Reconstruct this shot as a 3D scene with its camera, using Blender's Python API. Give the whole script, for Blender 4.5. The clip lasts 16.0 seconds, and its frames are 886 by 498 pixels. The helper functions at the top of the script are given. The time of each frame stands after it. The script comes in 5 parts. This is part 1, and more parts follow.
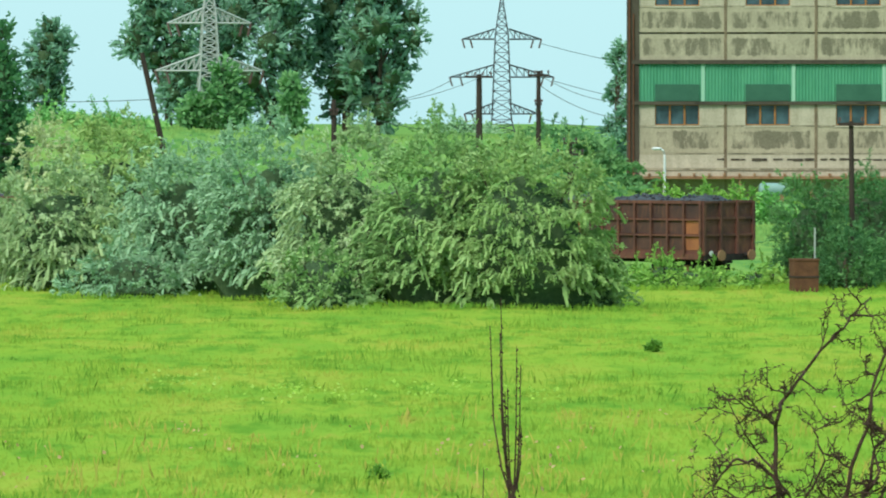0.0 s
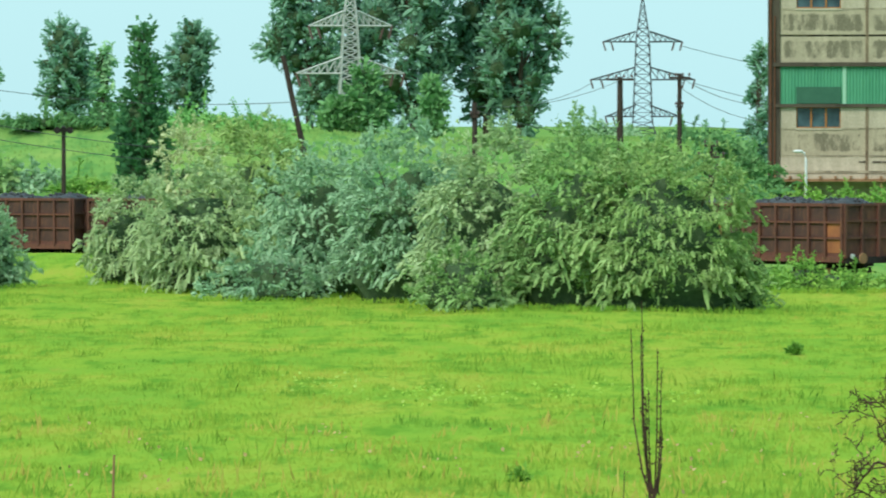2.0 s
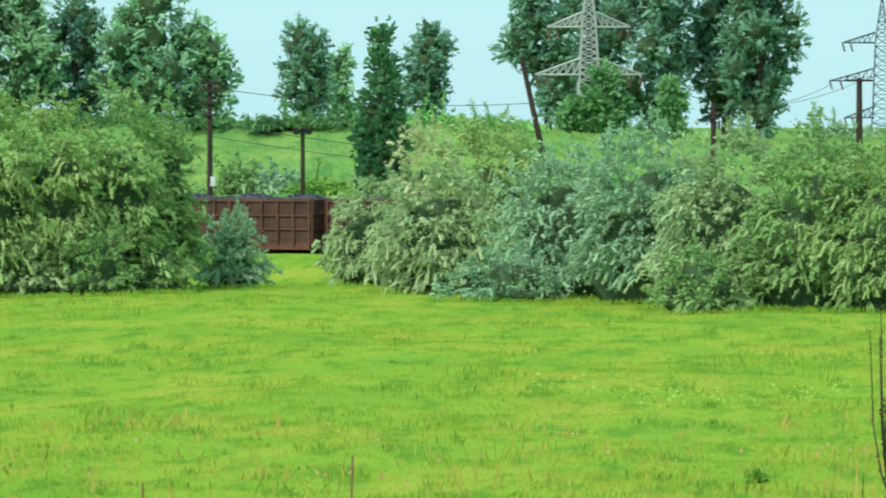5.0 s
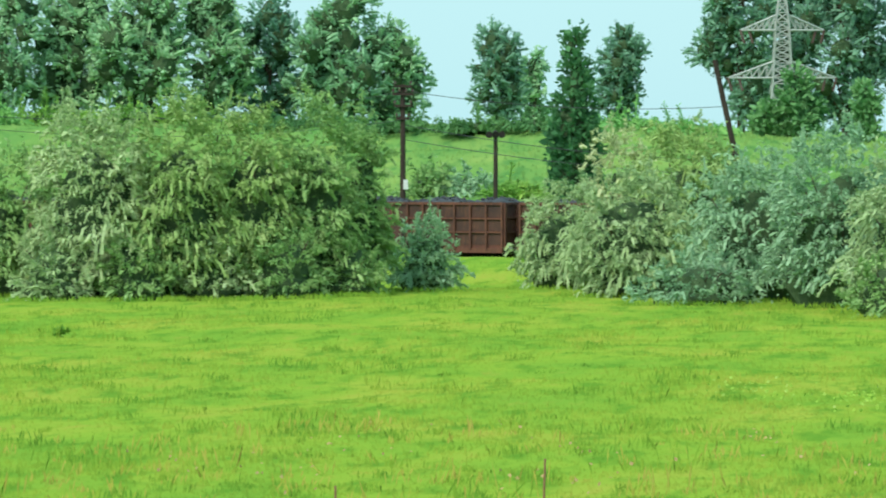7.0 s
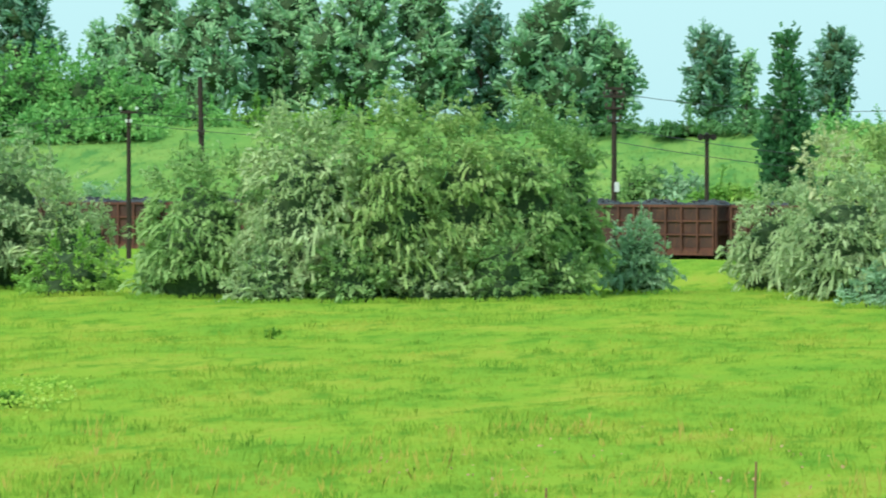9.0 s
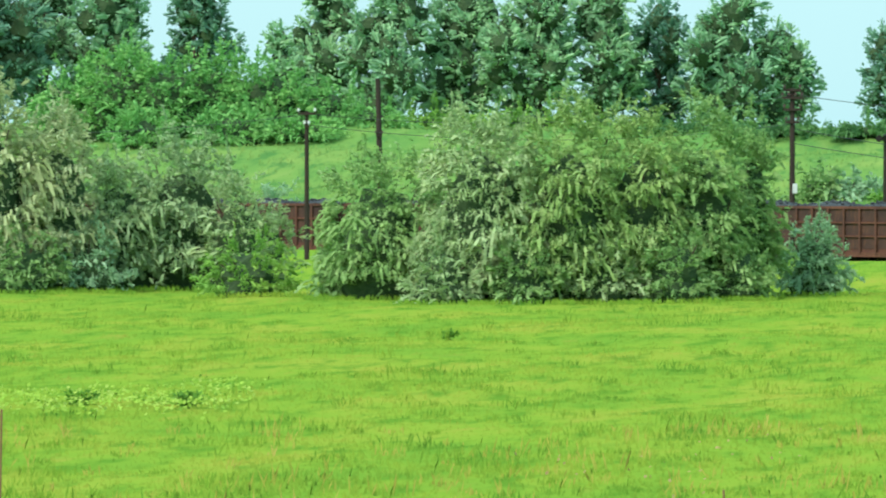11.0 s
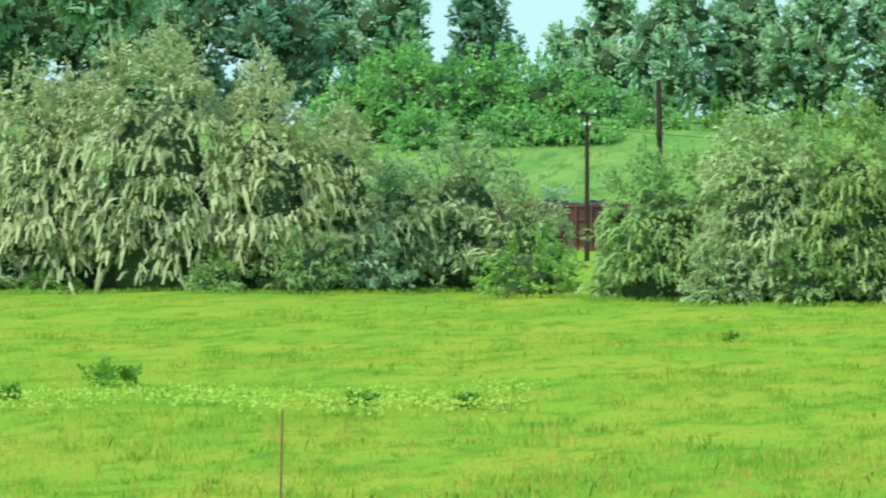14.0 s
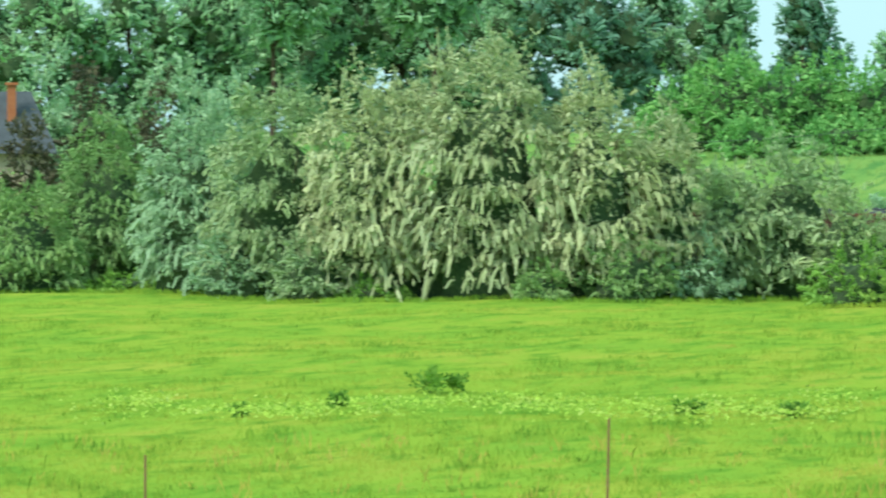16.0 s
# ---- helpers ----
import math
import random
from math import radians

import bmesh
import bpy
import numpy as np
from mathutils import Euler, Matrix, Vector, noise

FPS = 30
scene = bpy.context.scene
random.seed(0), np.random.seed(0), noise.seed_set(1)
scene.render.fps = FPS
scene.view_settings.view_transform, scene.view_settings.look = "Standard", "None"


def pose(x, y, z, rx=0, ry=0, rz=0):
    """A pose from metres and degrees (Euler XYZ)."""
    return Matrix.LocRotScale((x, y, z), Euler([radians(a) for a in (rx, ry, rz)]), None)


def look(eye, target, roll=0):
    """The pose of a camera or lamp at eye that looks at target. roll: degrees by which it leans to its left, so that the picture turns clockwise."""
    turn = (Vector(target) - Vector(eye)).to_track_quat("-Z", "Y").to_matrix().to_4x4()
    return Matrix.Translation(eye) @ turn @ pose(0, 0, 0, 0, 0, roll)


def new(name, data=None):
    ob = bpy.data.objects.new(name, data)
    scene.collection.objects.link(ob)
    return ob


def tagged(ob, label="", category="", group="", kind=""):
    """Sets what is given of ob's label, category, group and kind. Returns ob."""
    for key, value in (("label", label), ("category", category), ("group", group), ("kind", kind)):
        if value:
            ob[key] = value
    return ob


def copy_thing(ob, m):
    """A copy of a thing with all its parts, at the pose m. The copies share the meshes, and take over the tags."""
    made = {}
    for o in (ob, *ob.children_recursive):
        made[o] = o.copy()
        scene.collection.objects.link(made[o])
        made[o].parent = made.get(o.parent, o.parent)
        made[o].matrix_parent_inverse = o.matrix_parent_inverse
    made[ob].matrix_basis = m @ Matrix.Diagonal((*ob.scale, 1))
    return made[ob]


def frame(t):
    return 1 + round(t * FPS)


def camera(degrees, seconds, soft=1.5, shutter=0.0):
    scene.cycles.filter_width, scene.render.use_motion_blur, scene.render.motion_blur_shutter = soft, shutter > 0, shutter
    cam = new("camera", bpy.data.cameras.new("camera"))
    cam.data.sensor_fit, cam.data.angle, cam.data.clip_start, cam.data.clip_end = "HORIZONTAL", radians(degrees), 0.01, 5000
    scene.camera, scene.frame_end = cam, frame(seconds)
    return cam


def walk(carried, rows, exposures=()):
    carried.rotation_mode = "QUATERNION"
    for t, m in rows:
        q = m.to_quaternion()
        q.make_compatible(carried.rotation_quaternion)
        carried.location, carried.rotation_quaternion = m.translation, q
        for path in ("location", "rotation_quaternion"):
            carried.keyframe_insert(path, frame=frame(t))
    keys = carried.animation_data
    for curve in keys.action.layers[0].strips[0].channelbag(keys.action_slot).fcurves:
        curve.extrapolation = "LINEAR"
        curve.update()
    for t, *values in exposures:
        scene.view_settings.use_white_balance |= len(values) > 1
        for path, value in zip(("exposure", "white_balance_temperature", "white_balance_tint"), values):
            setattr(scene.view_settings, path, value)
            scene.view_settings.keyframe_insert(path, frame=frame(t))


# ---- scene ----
# A long lens on a tripod pans left over a meadow, from a bank beside it.
EYE_Z = 7.0
cam = camera(9.957, 16.0, soft=1.9, shutter=0.5)
# seconds, heading, tilt and lean in degrees
PAN = ((0, -0.000, -1.471, -0.011),
       (0.5, 0.315, -1.461, -0.015),
       (1, 0.685, -1.451, -0.017),
       (1.5, 1.100, -1.438, -0.017),
       (2, 1.586, -1.441, -0.021),
       (2.5, 2.097, -1.438, -0.027),
       (3, 2.580, -1.420, -0.024),
       (3.2, 2.753, -1.415, -0.024),
       (5.3, 4.633, -1.419, -0.022),
       (5.5, 4.899, -1.400, -0.018),
       (6, 5.476, -1.409, -0.021),
       (6.5, 5.978, -1.408, -0.020),
       (7, 6.443, -1.389, -0.013),
       (7.5, 6.931, -1.375, -0.011),
       (8, 7.511, -1.367, -0.002),
       (8.5, 8.174, -1.359, 0.010),
       (9, 8.821, -1.363, 0.014),
       (9.2, 9.061, -1.358, 0.022),
       (11.3, 11.079, -1.344, 0.030),
       (11.5, 11.251, -1.340, 0.036),
       (12, 11.713, -1.331, 0.041),
       (12.5, 12.221, -1.320, 0.046),
       (13, 12.786, -1.332, 0.050),
       (13.5, 13.352, -1.323, 0.052),
       (14, 13.978, -1.334, 0.052),
       (14.5, 14.765, -1.315, 0.050),
       (15, 15.699, -1.295, 0.051),
       (15.5, 16.672, -1.272, 0.065),
       (16, 17.662, -1.244, 0.081),)
walk(cam, [(t, pose(0, 0, EYE_Z, 90 + tilt, 0, head) @ pose(0, 0, 0, 0, 0, lean)) for t, head, tilt, lean in PAN],
     ((0, 0.38), (7, 0.40), (11.3, 0.48), (16, 0.52)))

# ---- light: a bright hazy sky with a weak, wide sun ----
world = bpy.data.worlds.new("hazy_sky")
scene.world = world
world.use_nodes = True
wn, wl = world.node_tree.nodes, world.node_tree.links
sky = wn.new("ShaderNodeTexSky")
sky.sky_type, sky.sun_disc = "NISHITA", False
SUN_EL, SUN_AZ = radians(48), radians(215)
sky.sun_elevation, sky.sun_rotation = SUN_EL, SUN_AZ
sky.air_density, sky.dust_density, sky.ozone_density = 1.2, 0.6, 2.0
haze = wn.new("ShaderNodeMix")
haze.data_type = "RGBA"
haze.inputs[0].default_value = 0.85
wl.new(sky.outputs[0], haze.inputs[6])
haze.inputs[7].default_value = (4.6, 8.1, 8.8, 1)
wl.new(haze.outputs[2], wn["Background"].inputs[0])
wn["Background"].inputs[1].default_value = 0.087
sun_data = bpy.data.lights.new("sun", "SUN")
sun_data.energy, sun_data.angle, sun_data.color = 2.3, radians(28), (1.0, 0.95, 0.86)
sun = new("sun", sun_data)
sun_way = Vector((math.sin(SUN_AZ) * math.cos(SUN_EL), math.cos(SUN_AZ) * math.cos(SUN_EL), math.sin(SUN_EL)))
sun.matrix_world = look(sun_way * 100, (0, 0, 0))

# ---- plan: u is a bearing to the right of the first heading, v a dip below the horizon, both in 1/9000 rad; d metres ----
UNIT = 1 / 9000.0
rng = np.random.default_rng(7)


def xy(u, d):
    return d * math.sin(u * UNIT), d * math.cos(u * UNIT)


def height(v, d):
    return EYE_Z - v * d * UNIT


def smooth(a, b, x):
    t = np.clip((x - a) / (b - a), 0, 1)
    return t * t * (3 - 2 * t)


def track_d(u):
    return 225.3 - 0.0247 * u - 0.0000009 * (u - 457) * (u + 1000)


def track_z(u):
    return 0.25 + (u - 457) / 2457 * 0.5


def bumps(x, y):
    return (np.sin(x * 0.31 + 1.3 * np.sin(y * 0.11)) * np.sin(y * 0.17 + 0.7) * 0.10
            + np.sin(x * 0.83 + y * 0.29) * np.sin(y * 0.61 - x * 0.2) * 0.05)


def ground_z(x, y):
    """The lie of the land: a bank under the camera, the meadow, the railway bed, the terraced slope behind it."""
    x, y = np.asarray(x, float), np.asarray(y, float)
    d = np.hypot(x, y)
    u = np.arctan2(x, y) / UNIT
    u = np.clip(u, -5200, 2600)
    near = np.where(d < 42, 3.3 + (42 - d) * 0.05, 3.3 * (1 - smooth(42, 62, d)))
    dt = track_d(u)
    rail = (track_z(u) - 0.25) * smooth(9, 3, np.abs(d - dt))
    swell = (0.25 * smooth(30, 8, dt - d) + 0.55 * smooth(26, 9, dt - d) * smooth(2.5, 7, dt - d) * smooth(-400, -800, u)) * (d < dt)
    left = smooth(-150, -800, u)
    top = 5.7 + 1.2 * left + 0.5 * smooth(-1500, -2300, u)
    foot = dt + 13
    rise = (0.44 * smooth(0, 28, d - foot) + 0.36 * smooth(30, 52, d - foot) + 0.20 * smooth(53, 62, d - foot)) * top
    rise = rise * (0.12 + 0.88 * smooth(420, 180, u)) * smooth(foot, foot + 2, d)
    far = -4 * smooth(420, 700, d)
    return near + rail + swell + rise + far + bumps(x, y) * smooth(46, 70, d)


# ---- materials ----
def nodes(name, rough=0.7, spec=0.25, metal=0.0):
    m = bpy.data.materials.new(name)
    m.use_nodes = True
    b = m.node_tree.nodes["Principled BSDF"]
    b.inputs["Roughness"].default_value, b.inputs["Metallic"].default_value = rough, metal
    b.inputs["Specular IOR Level"].default_value = spec
    return m, m.node_tree.nodes, m.node_tree.links, b


def noise_node(n, l, scale, detail=4, rough=0.6, coords="Object", stretch=(1, 1, 1)):
    c, mp, t = n.new("ShaderNodeTexCoord"), n.new("ShaderNodeMapping"), n.new("ShaderNodeTexNoise")
    mp.inputs[3].default_value = stretch
    l.new(c.outputs[coords], mp.inputs[0])
    l.new(mp.outputs[0], t.inputs[0])
    t.inputs["Scale"].default_value, t.inputs["Detail"].default_value, t.inputs["Roughness"].default_value = scale, detail, rough
    return t.outputs[0]


def ramp(n, l, fac, stops):
    r = n.new("ShaderNodeValToRGB")
    e = r.color_ramp.elements
    while len(e) < len(stops):
        e.new(0.5)
    for k, (at, c) in enumerate(stops):
        e[k].position, e[k].color = at, (*c, 1)
    l.new(fac, r.inputs[0])
    return r.outputs[0]


def mix(n, l, fac, a, b, mode="MIX"):
    m = n.new("ShaderNodeMix")
    m.data_type, m.blend_type = "RGBA", mode
    for value, slot in ((fac, 0), (a, 6), (b, 7)):
        if isinstance(value, (int, float)):
            m.inputs[slot].default_value = value
        elif isinstance(value, tuple):
            m.inputs[slot].default_value = (*value, 1)
        else:
            l.new(value, m.inputs[slot])
    return m.outputs[2]


def bump(n, l, b, fac, strength, dist=0.05):
    k = n.new("ShaderNodeBump")
    k.inputs["Strength"].default_value, k.inputs["Distance"].default_value = strength, dist
    l.new(fac, k.inputs["Height"])
    l.new(k.outputs[0], b.inputs["Normal"])


def leaf_material(name, dark, mid, light, patch=0.5, glow=0.22):
    """Leaves: patches of tone over the crown, each leaf a little different, some light passing through."""
    m, n, l, b = nodes(name, 0.7, 0.06)
    big = noise_node(n, l, patch, 3, 0.6, "Object")
    col = ramp(n, l, big, [(0.3, dark), (0.5, mid), (0.7, light)])
    fine = ramp(n, l, noise_node(n, l, 2.6, 2, 0.5), [(0.32, (0.78, 0.82, 0.76)), (0.5, (1, 1, 1)), (0.68, (1.16, 1.13, 1.1))])
    col = mix(n, l, 1.0, col, fine, "MULTIPLY")
    g = n.new("ShaderNodeNewGeometry")
    tint = ramp(n, l, g.outputs["Random Per Island"], [(0, (0.87, 0.89, 0.87)), (0.6, (1, 1, 1)), (1, (1.08, 1.07, 1.04))])
    col = mix(n, l, 1.0, col, tint, "MULTIPLY")
    info = n.new("ShaderNodeObjectInfo")
    own = ramp(n, l, info.outputs["Random"], [(0, (0.88, 0.92, 0.9)), (1, (1.1, 1.06, 1.0))])
    col = mix(n, l, 1.0, col, own, "MULTIPLY")
    l.new(col, b.inputs["Base Color"])
    tr, sh = n.new("ShaderNodeBsdfTranslucent"), n.new("ShaderNodeMixShader")
    l.new(col, tr.inputs[0])
    sh.inputs[0].default_value = glow
    l.new(b.outputs[0], sh.inputs[1])
    l.new(tr.outputs[0], sh.inputs[2])
    l.new(sh.outputs[0], n["Material Output"].inputs[0])
    return m


def plain_material(name, c0, c1, scale=3.0, rough=0.8, spec=0.2, metal=0.0, bumpy=0.3, stretch=(1, 1, 1)):
    m, n, l, b = nodes(name, rough, spec, metal)
    f = noise_node(n, l, scale, 6, 0.65, "Object", stretch)
    f2 = noise_node(n, l, scale * 7, 4, 0.6, "Object", stretch)
    c = ramp(n, l, f, [(0.3, c0), (0.7, c1)])
    c = mix(n, l, 0.35, c, ramp(n, l, f2, [(0.3, c0), (0.7, c1)]))
    l.new(c, b.inputs["Base Color"])
    bump(n, l, b, f2, bumpy, 0.02)
    return m


OLIVE = leaf_material("silver_leaf", (0.329, 0.474, 0.232), (0.424, 0.566, 0.292), (0.517, 0.639, 0.378), 0.6)
OLIVE_BLUE = leaf_material("blue_green_leaf", (0.304, 0.502, 0.298), (0.384, 0.581, 0.361), (0.472, 0.661, 0.448), 0.6)
OLIVE_YELLOW = leaf_material("yellowish_silver_leaf", (0.469, 0.553, 0.284), (0.558, 0.625, 0.353), (0.619, 0.680, 0.421), 0.6)
OLIVE_GOLD = leaf_material("gold_green_leaf", (0.285, 0.448, 0.150), (0.362, 0.522, 0.190), (0.447, 0.589, 0.261), 0.6)
OLIVE_GREEN = leaf_material("grey_green_leaf", (0.233, 0.410, 0.144), (0.309, 0.493, 0.185), (0.401, 0.565, 0.260), 0.6)
FRESH = leaf_material("fresh_green_leaf", (0.169, 0.356, 0.080), (0.286, 0.517, 0.110), (0.429, 0.632, 0.150), 0.6)
# distance haze is put into the next two leaf tones, the second palest
TREE_DARK = leaf_material("poplar_leaf", (0.172, 0.353, 0.256), (0.226, 0.429, 0.306), (0.300, 0.506, 0.355), 0.3)
TREE_HAZY = leaf_material("tree_leaf", (0.266, 0.490, 0.298), (0.367, 0.619, 0.365), (0.478, 0.721, 0.421), 0.3)
FEATHER = leaf_material("feathery_dark_leaf", (0.091, 0.225, 0.096), (0.143, 0.312, 0.120), (0.234, 0.438, 0.168), 0.5)
CYPRESS = leaf_material("column_leaf", (0.060, 0.180, 0.085), (0.105, 0.270, 0.119), (0.165, 0.360, 0.153), 0.4)
YOUNG = leaf_material("young_tree_leaf", (0.13, 0.31, 0.12), (0.20, 0.41, 0.17), (0.29, 0.50, 0.22), 0.5)
SUMAC = leaf_material("sumac_leaf", (0.169, 0.424, 0.134), (0.254, 0.548, 0.176), (0.370, 0.652, 0.228), 0.4)
RUSSET = leaf_material("russet_leaf", (0.07, 0.08, 0.05), (0.13, 0.13, 0.08), (0.20, 0.18, 0.12), 0.5)
BARK = plain_material("bark", (0.05, 0.035, 0.025), (0.14, 0.10, 0.07), 2.0, 0.9, bumpy=0.8, stretch=(1, 1, 0.2))
# dark green whose colour stands for the shade deep inside crowns
SHADE_CORE = plain_material("dense_inner_twigs", (0.03, 0.055, 0.03), (0.10, 0.16, 0.07), 5.0, 0.95, 0.05, 0, 1.0)
TWIG = plain_material("dry_twig", (0.035, 0.02, 0.016), (0.11, 0.06, 0.042), 9.0, 0.85)
POLE = plain_material("tarred_pole_wood", (0.026, 0.020, 0.017), (0.080, 0.055, 0.044), 2.0, 0.85, stretch=(3, 3, 0.25))
STEEL = plain_material("weathered_galvanised_steel", (0.36, 0.38, 0.36), (0.52, 0.53, 0.50), 2.0, 0.6, 0.4, 0.1, 0.1)
DARK_STEEL = plain_material("dark_lattice_steel", (0.039, 0.050, 0.055), (0.077, 0.088, 0.094), 2.0, 0.6, 0.4, 0.3, 0.1)
CERAMIC = plain_material("brown_porcelain", (0.06, 0.03, 0.02), (0.10, 0.05, 0.035), 3.0, 0.3, 0.5)
STICK = plain_material("dry_reddish_stick", (0.20, 0.09, 0.05), (0.34, 0.18, 0.11), 9.0, 0.85)
WHITE = plain_material("white_enamel", (0.65, 0.66, 0.64), (0.8, 0.8, 0.78), 3.0, 0.4, 0.4)
COAL = plain_material("coal", (0.012, 0.013, 0.016), (0.07, 0.075, 0.085), 2.5, 0.55, 0.5, 0, 0.8)
BALLAST = plain_material("ballast_stone", (0.10, 0.085, 0.07), (0.26, 0.23, 0.20), 6.0, 0.95, 0.1, 0, 1.0)
RAIL = plain_material("rail_steel", (0.10, 0.06, 0.045), (0.20, 0.14, 0.11), 4.0, 0.5, 0.4, 0.6)
IRON = plain_material("black_underframe_iron", (0.012, 0.011, 0.011), (0.05, 0.04, 0.036), 4.0, 0.8)
WIRE = plain_material("wire", (0.05, 0.06, 0.06), (0.09, 0.10, 0.10), 4.0, 0.5)


def wagon_paint(name, base, dark, rust):
    m, n, l, b = nodes(name, 0.75, 0.25)
    big, small = noise_node(n, l, 0.9, 5, 0.6), noise_node(n, l, 7.0, 5, 0.7, "Object", (1, 1, 0.25))
    c = ramp(n, l, big, [(0.35, dark), (0.62, base)])
    c = mix(n, l, ramp(n, l, small, [(0.52, (0, 0, 0)), (0.72, (0.8, 0.8, 0.8))]), c, rust)
    l.new(c, b.inputs["Base Color"])
    bump(n, l, b, small, 0.25, 0.01)
    return m


PAINT = wagon_paint("oxide_red_wagon_paint", (0.165, 0.066, 0.047), (0.085, 0.040, 0.033), (0.25, 0.10, 0.05))
PAINT_RUST = wagon_paint("orange_rusted_panel", (0.36, 0.135, 0.055), (0.22, 0.08, 0.045), (0.42, 0.19, 0.09))
PAINT_DARK = wagon_paint("sooty_wagon_paint", (0.10, 0.050, 0.040), (0.060, 0.035, 0.032), (0.20, 0.085, 0.045))


def concrete_material(name, light, mid, stain, amount):
    """Old concrete: cloudy tone, runs of water and black growth with ragged edges."""
    m, n, l, b = nodes(name, 0.9, 0.15)
    c = ramp(n, l, noise_node(n, l, 0.7, 6, 0.65), [(0.3, mid), (0.65, light)])
    run = ramp(n, l, noise_node(n, l, 1.5, 5, 0.7, "Object", (1.6, 1.6, 0.22)), [(0.45, (0, 0, 0)), (0.68, (0.75, 0.75, 0.75))])
    c = mix(n, l, run, c, mid)
    # damp patches: ragged, kept off the edges of each slab
    co, sep = n.new("ShaderNodeTexCoord"), n.new("ShaderNodeSeparateXYZ")
    l.new(co.outputs["Generated"], sep.inputs[0])

    def calc(op, a, b2):
        k = n.new("ShaderNodeMath")
        k.operation = op
        for slot, value in enumerate((a, b2)):
            if isinstance(value, (int, float)):
                k.inputs[slot].default_value = value
            else:
                l.new(value, k.inputs[slot])
        return k.outputs[0]

    def inset(v, steep):
        return calc("MINIMUM", calc("MULTIPLY", calc("MULTIPLY", v, calc("SUBTRACT", 1.0, v)), steep), 1.0)

    keep = calc("MULTIPLY", inset(sep.outputs[0], 14.0), inset(sep.outputs[2], 6.0))
    rag = calc("ADD", noise_node(n, l, 0.75, 6, 0.7, "Object", (1.2, 1.2, 0.38)), calc("MULTIPLY", calc("SUBTRACT", keep, 1.0), 0.35))
    s = ramp(n, l, rag, [(amount, (0, 0, 0)), (amount + 0.10, (0.85, 0.85, 0.85))])
    c = mix(n, l, s, c, stain)
    f = noise_node(n, l, 9, 5, 0.7)
    c = mix(n, l, 0.25, c, ramp(n, l, f, [(0.3, stain), (0.7, light)]))
    l.new(c, b.inputs["Base Color"])
    bump(n, l, b, f, 0.4, 0.02)
    return m


CONCRETE = concrete_material("stained_concrete", (0.55, 0.47, 0.33), (0.38, 0.33, 0.23), (0.10, 0.093, 0.06), 0.44)
CONCRETE_PALE = concrete_material("pale_concrete", (0.66, 0.58, 0.44), (0.44, 0.38, 0.27), (0.12, 0.10, 0.065), 0.6)
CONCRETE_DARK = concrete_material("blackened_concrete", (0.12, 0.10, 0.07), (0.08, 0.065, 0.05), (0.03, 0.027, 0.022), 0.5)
JOINT = plain_material("rust_streaked_joint", (0.09, 0.06, 0.04), (0.36, 0.28, 0.18), 1.6, 0.9, 0.1, 0, 0.5, (1, 1, 0.5))
GREEN_SHEET = plain_material("faded_green_sheeting", (0.05, 0.24, 0.13), (0.11, 0.37, 0.21), 0.8, 0.6, 0.3, 0, 0.1, (1, 1, 0.15))
GREEN_PALE = plain_material("pale_green_sheeting", (0.25, 0.50, 0.34), (0.36, 0.58, 0.42), 1.0, 0.6, 0.3, 0, 0.1, (1, 1, 0.15))
GREEN_DIM = plain_material("dim_green_glazing", (0.025, 0.10, 0.06), (0.05, 0.15, 0.09), 1.0, 0.4, 0.4, 0, 0.05)
FRAME_WOOD = plain_material("orange_brown_window_wood", (0.30, 0.12, 0.035), (0.42, 0.19, 0.06), 3.0, 0.7)
RUSTY = plain_material("rusty_iron", (0.20, 0.09, 0.05), (0.42, 0.24, 0.13), 1.5, 0.9, 0.2, 0, 0.6)
RUSTY_DARK = plain_material("dark_rusty_iron", (0.08, 0.035, 0.022), (0.20, 0.085, 0.045), 3.0, 0.9, 0.2, 0, 0.6)
TANK = plain_material("grey_green_tank_paint", (0.16, 0.28, 0.25), (0.28, 0.42, 0.38), 1.0, 0.5, 0.4)
SLATE = plain_material("grey_roof_sheet", (0.06, 0.07, 0.08), (0.12, 0.14, 0.15), 1.5, 0.8)
BRICK_RED = plain_material("orange_chimney_brick", (0.42, 0.12, 0.05), (0.60, 0.24, 0.12), 3.0, 0.9)
PLASTER = plain_material("cream_plaster", (0.55, 0.42, 0.30), (0.68, 0.55, 0.42), 1.0, 0.9)
GLASS, gn, gl, gb = nodes("dim_window_glass", 0.08, 0.5)
gl.new(ramp(gn, gl, noise_node(gn, gl, 0.8, 3, 0.5), [(0.35, (0.02, 0.04, 0.05)), (0.65, (0.07, 0.13, 0.15))]), gb.inputs["Base Color"])


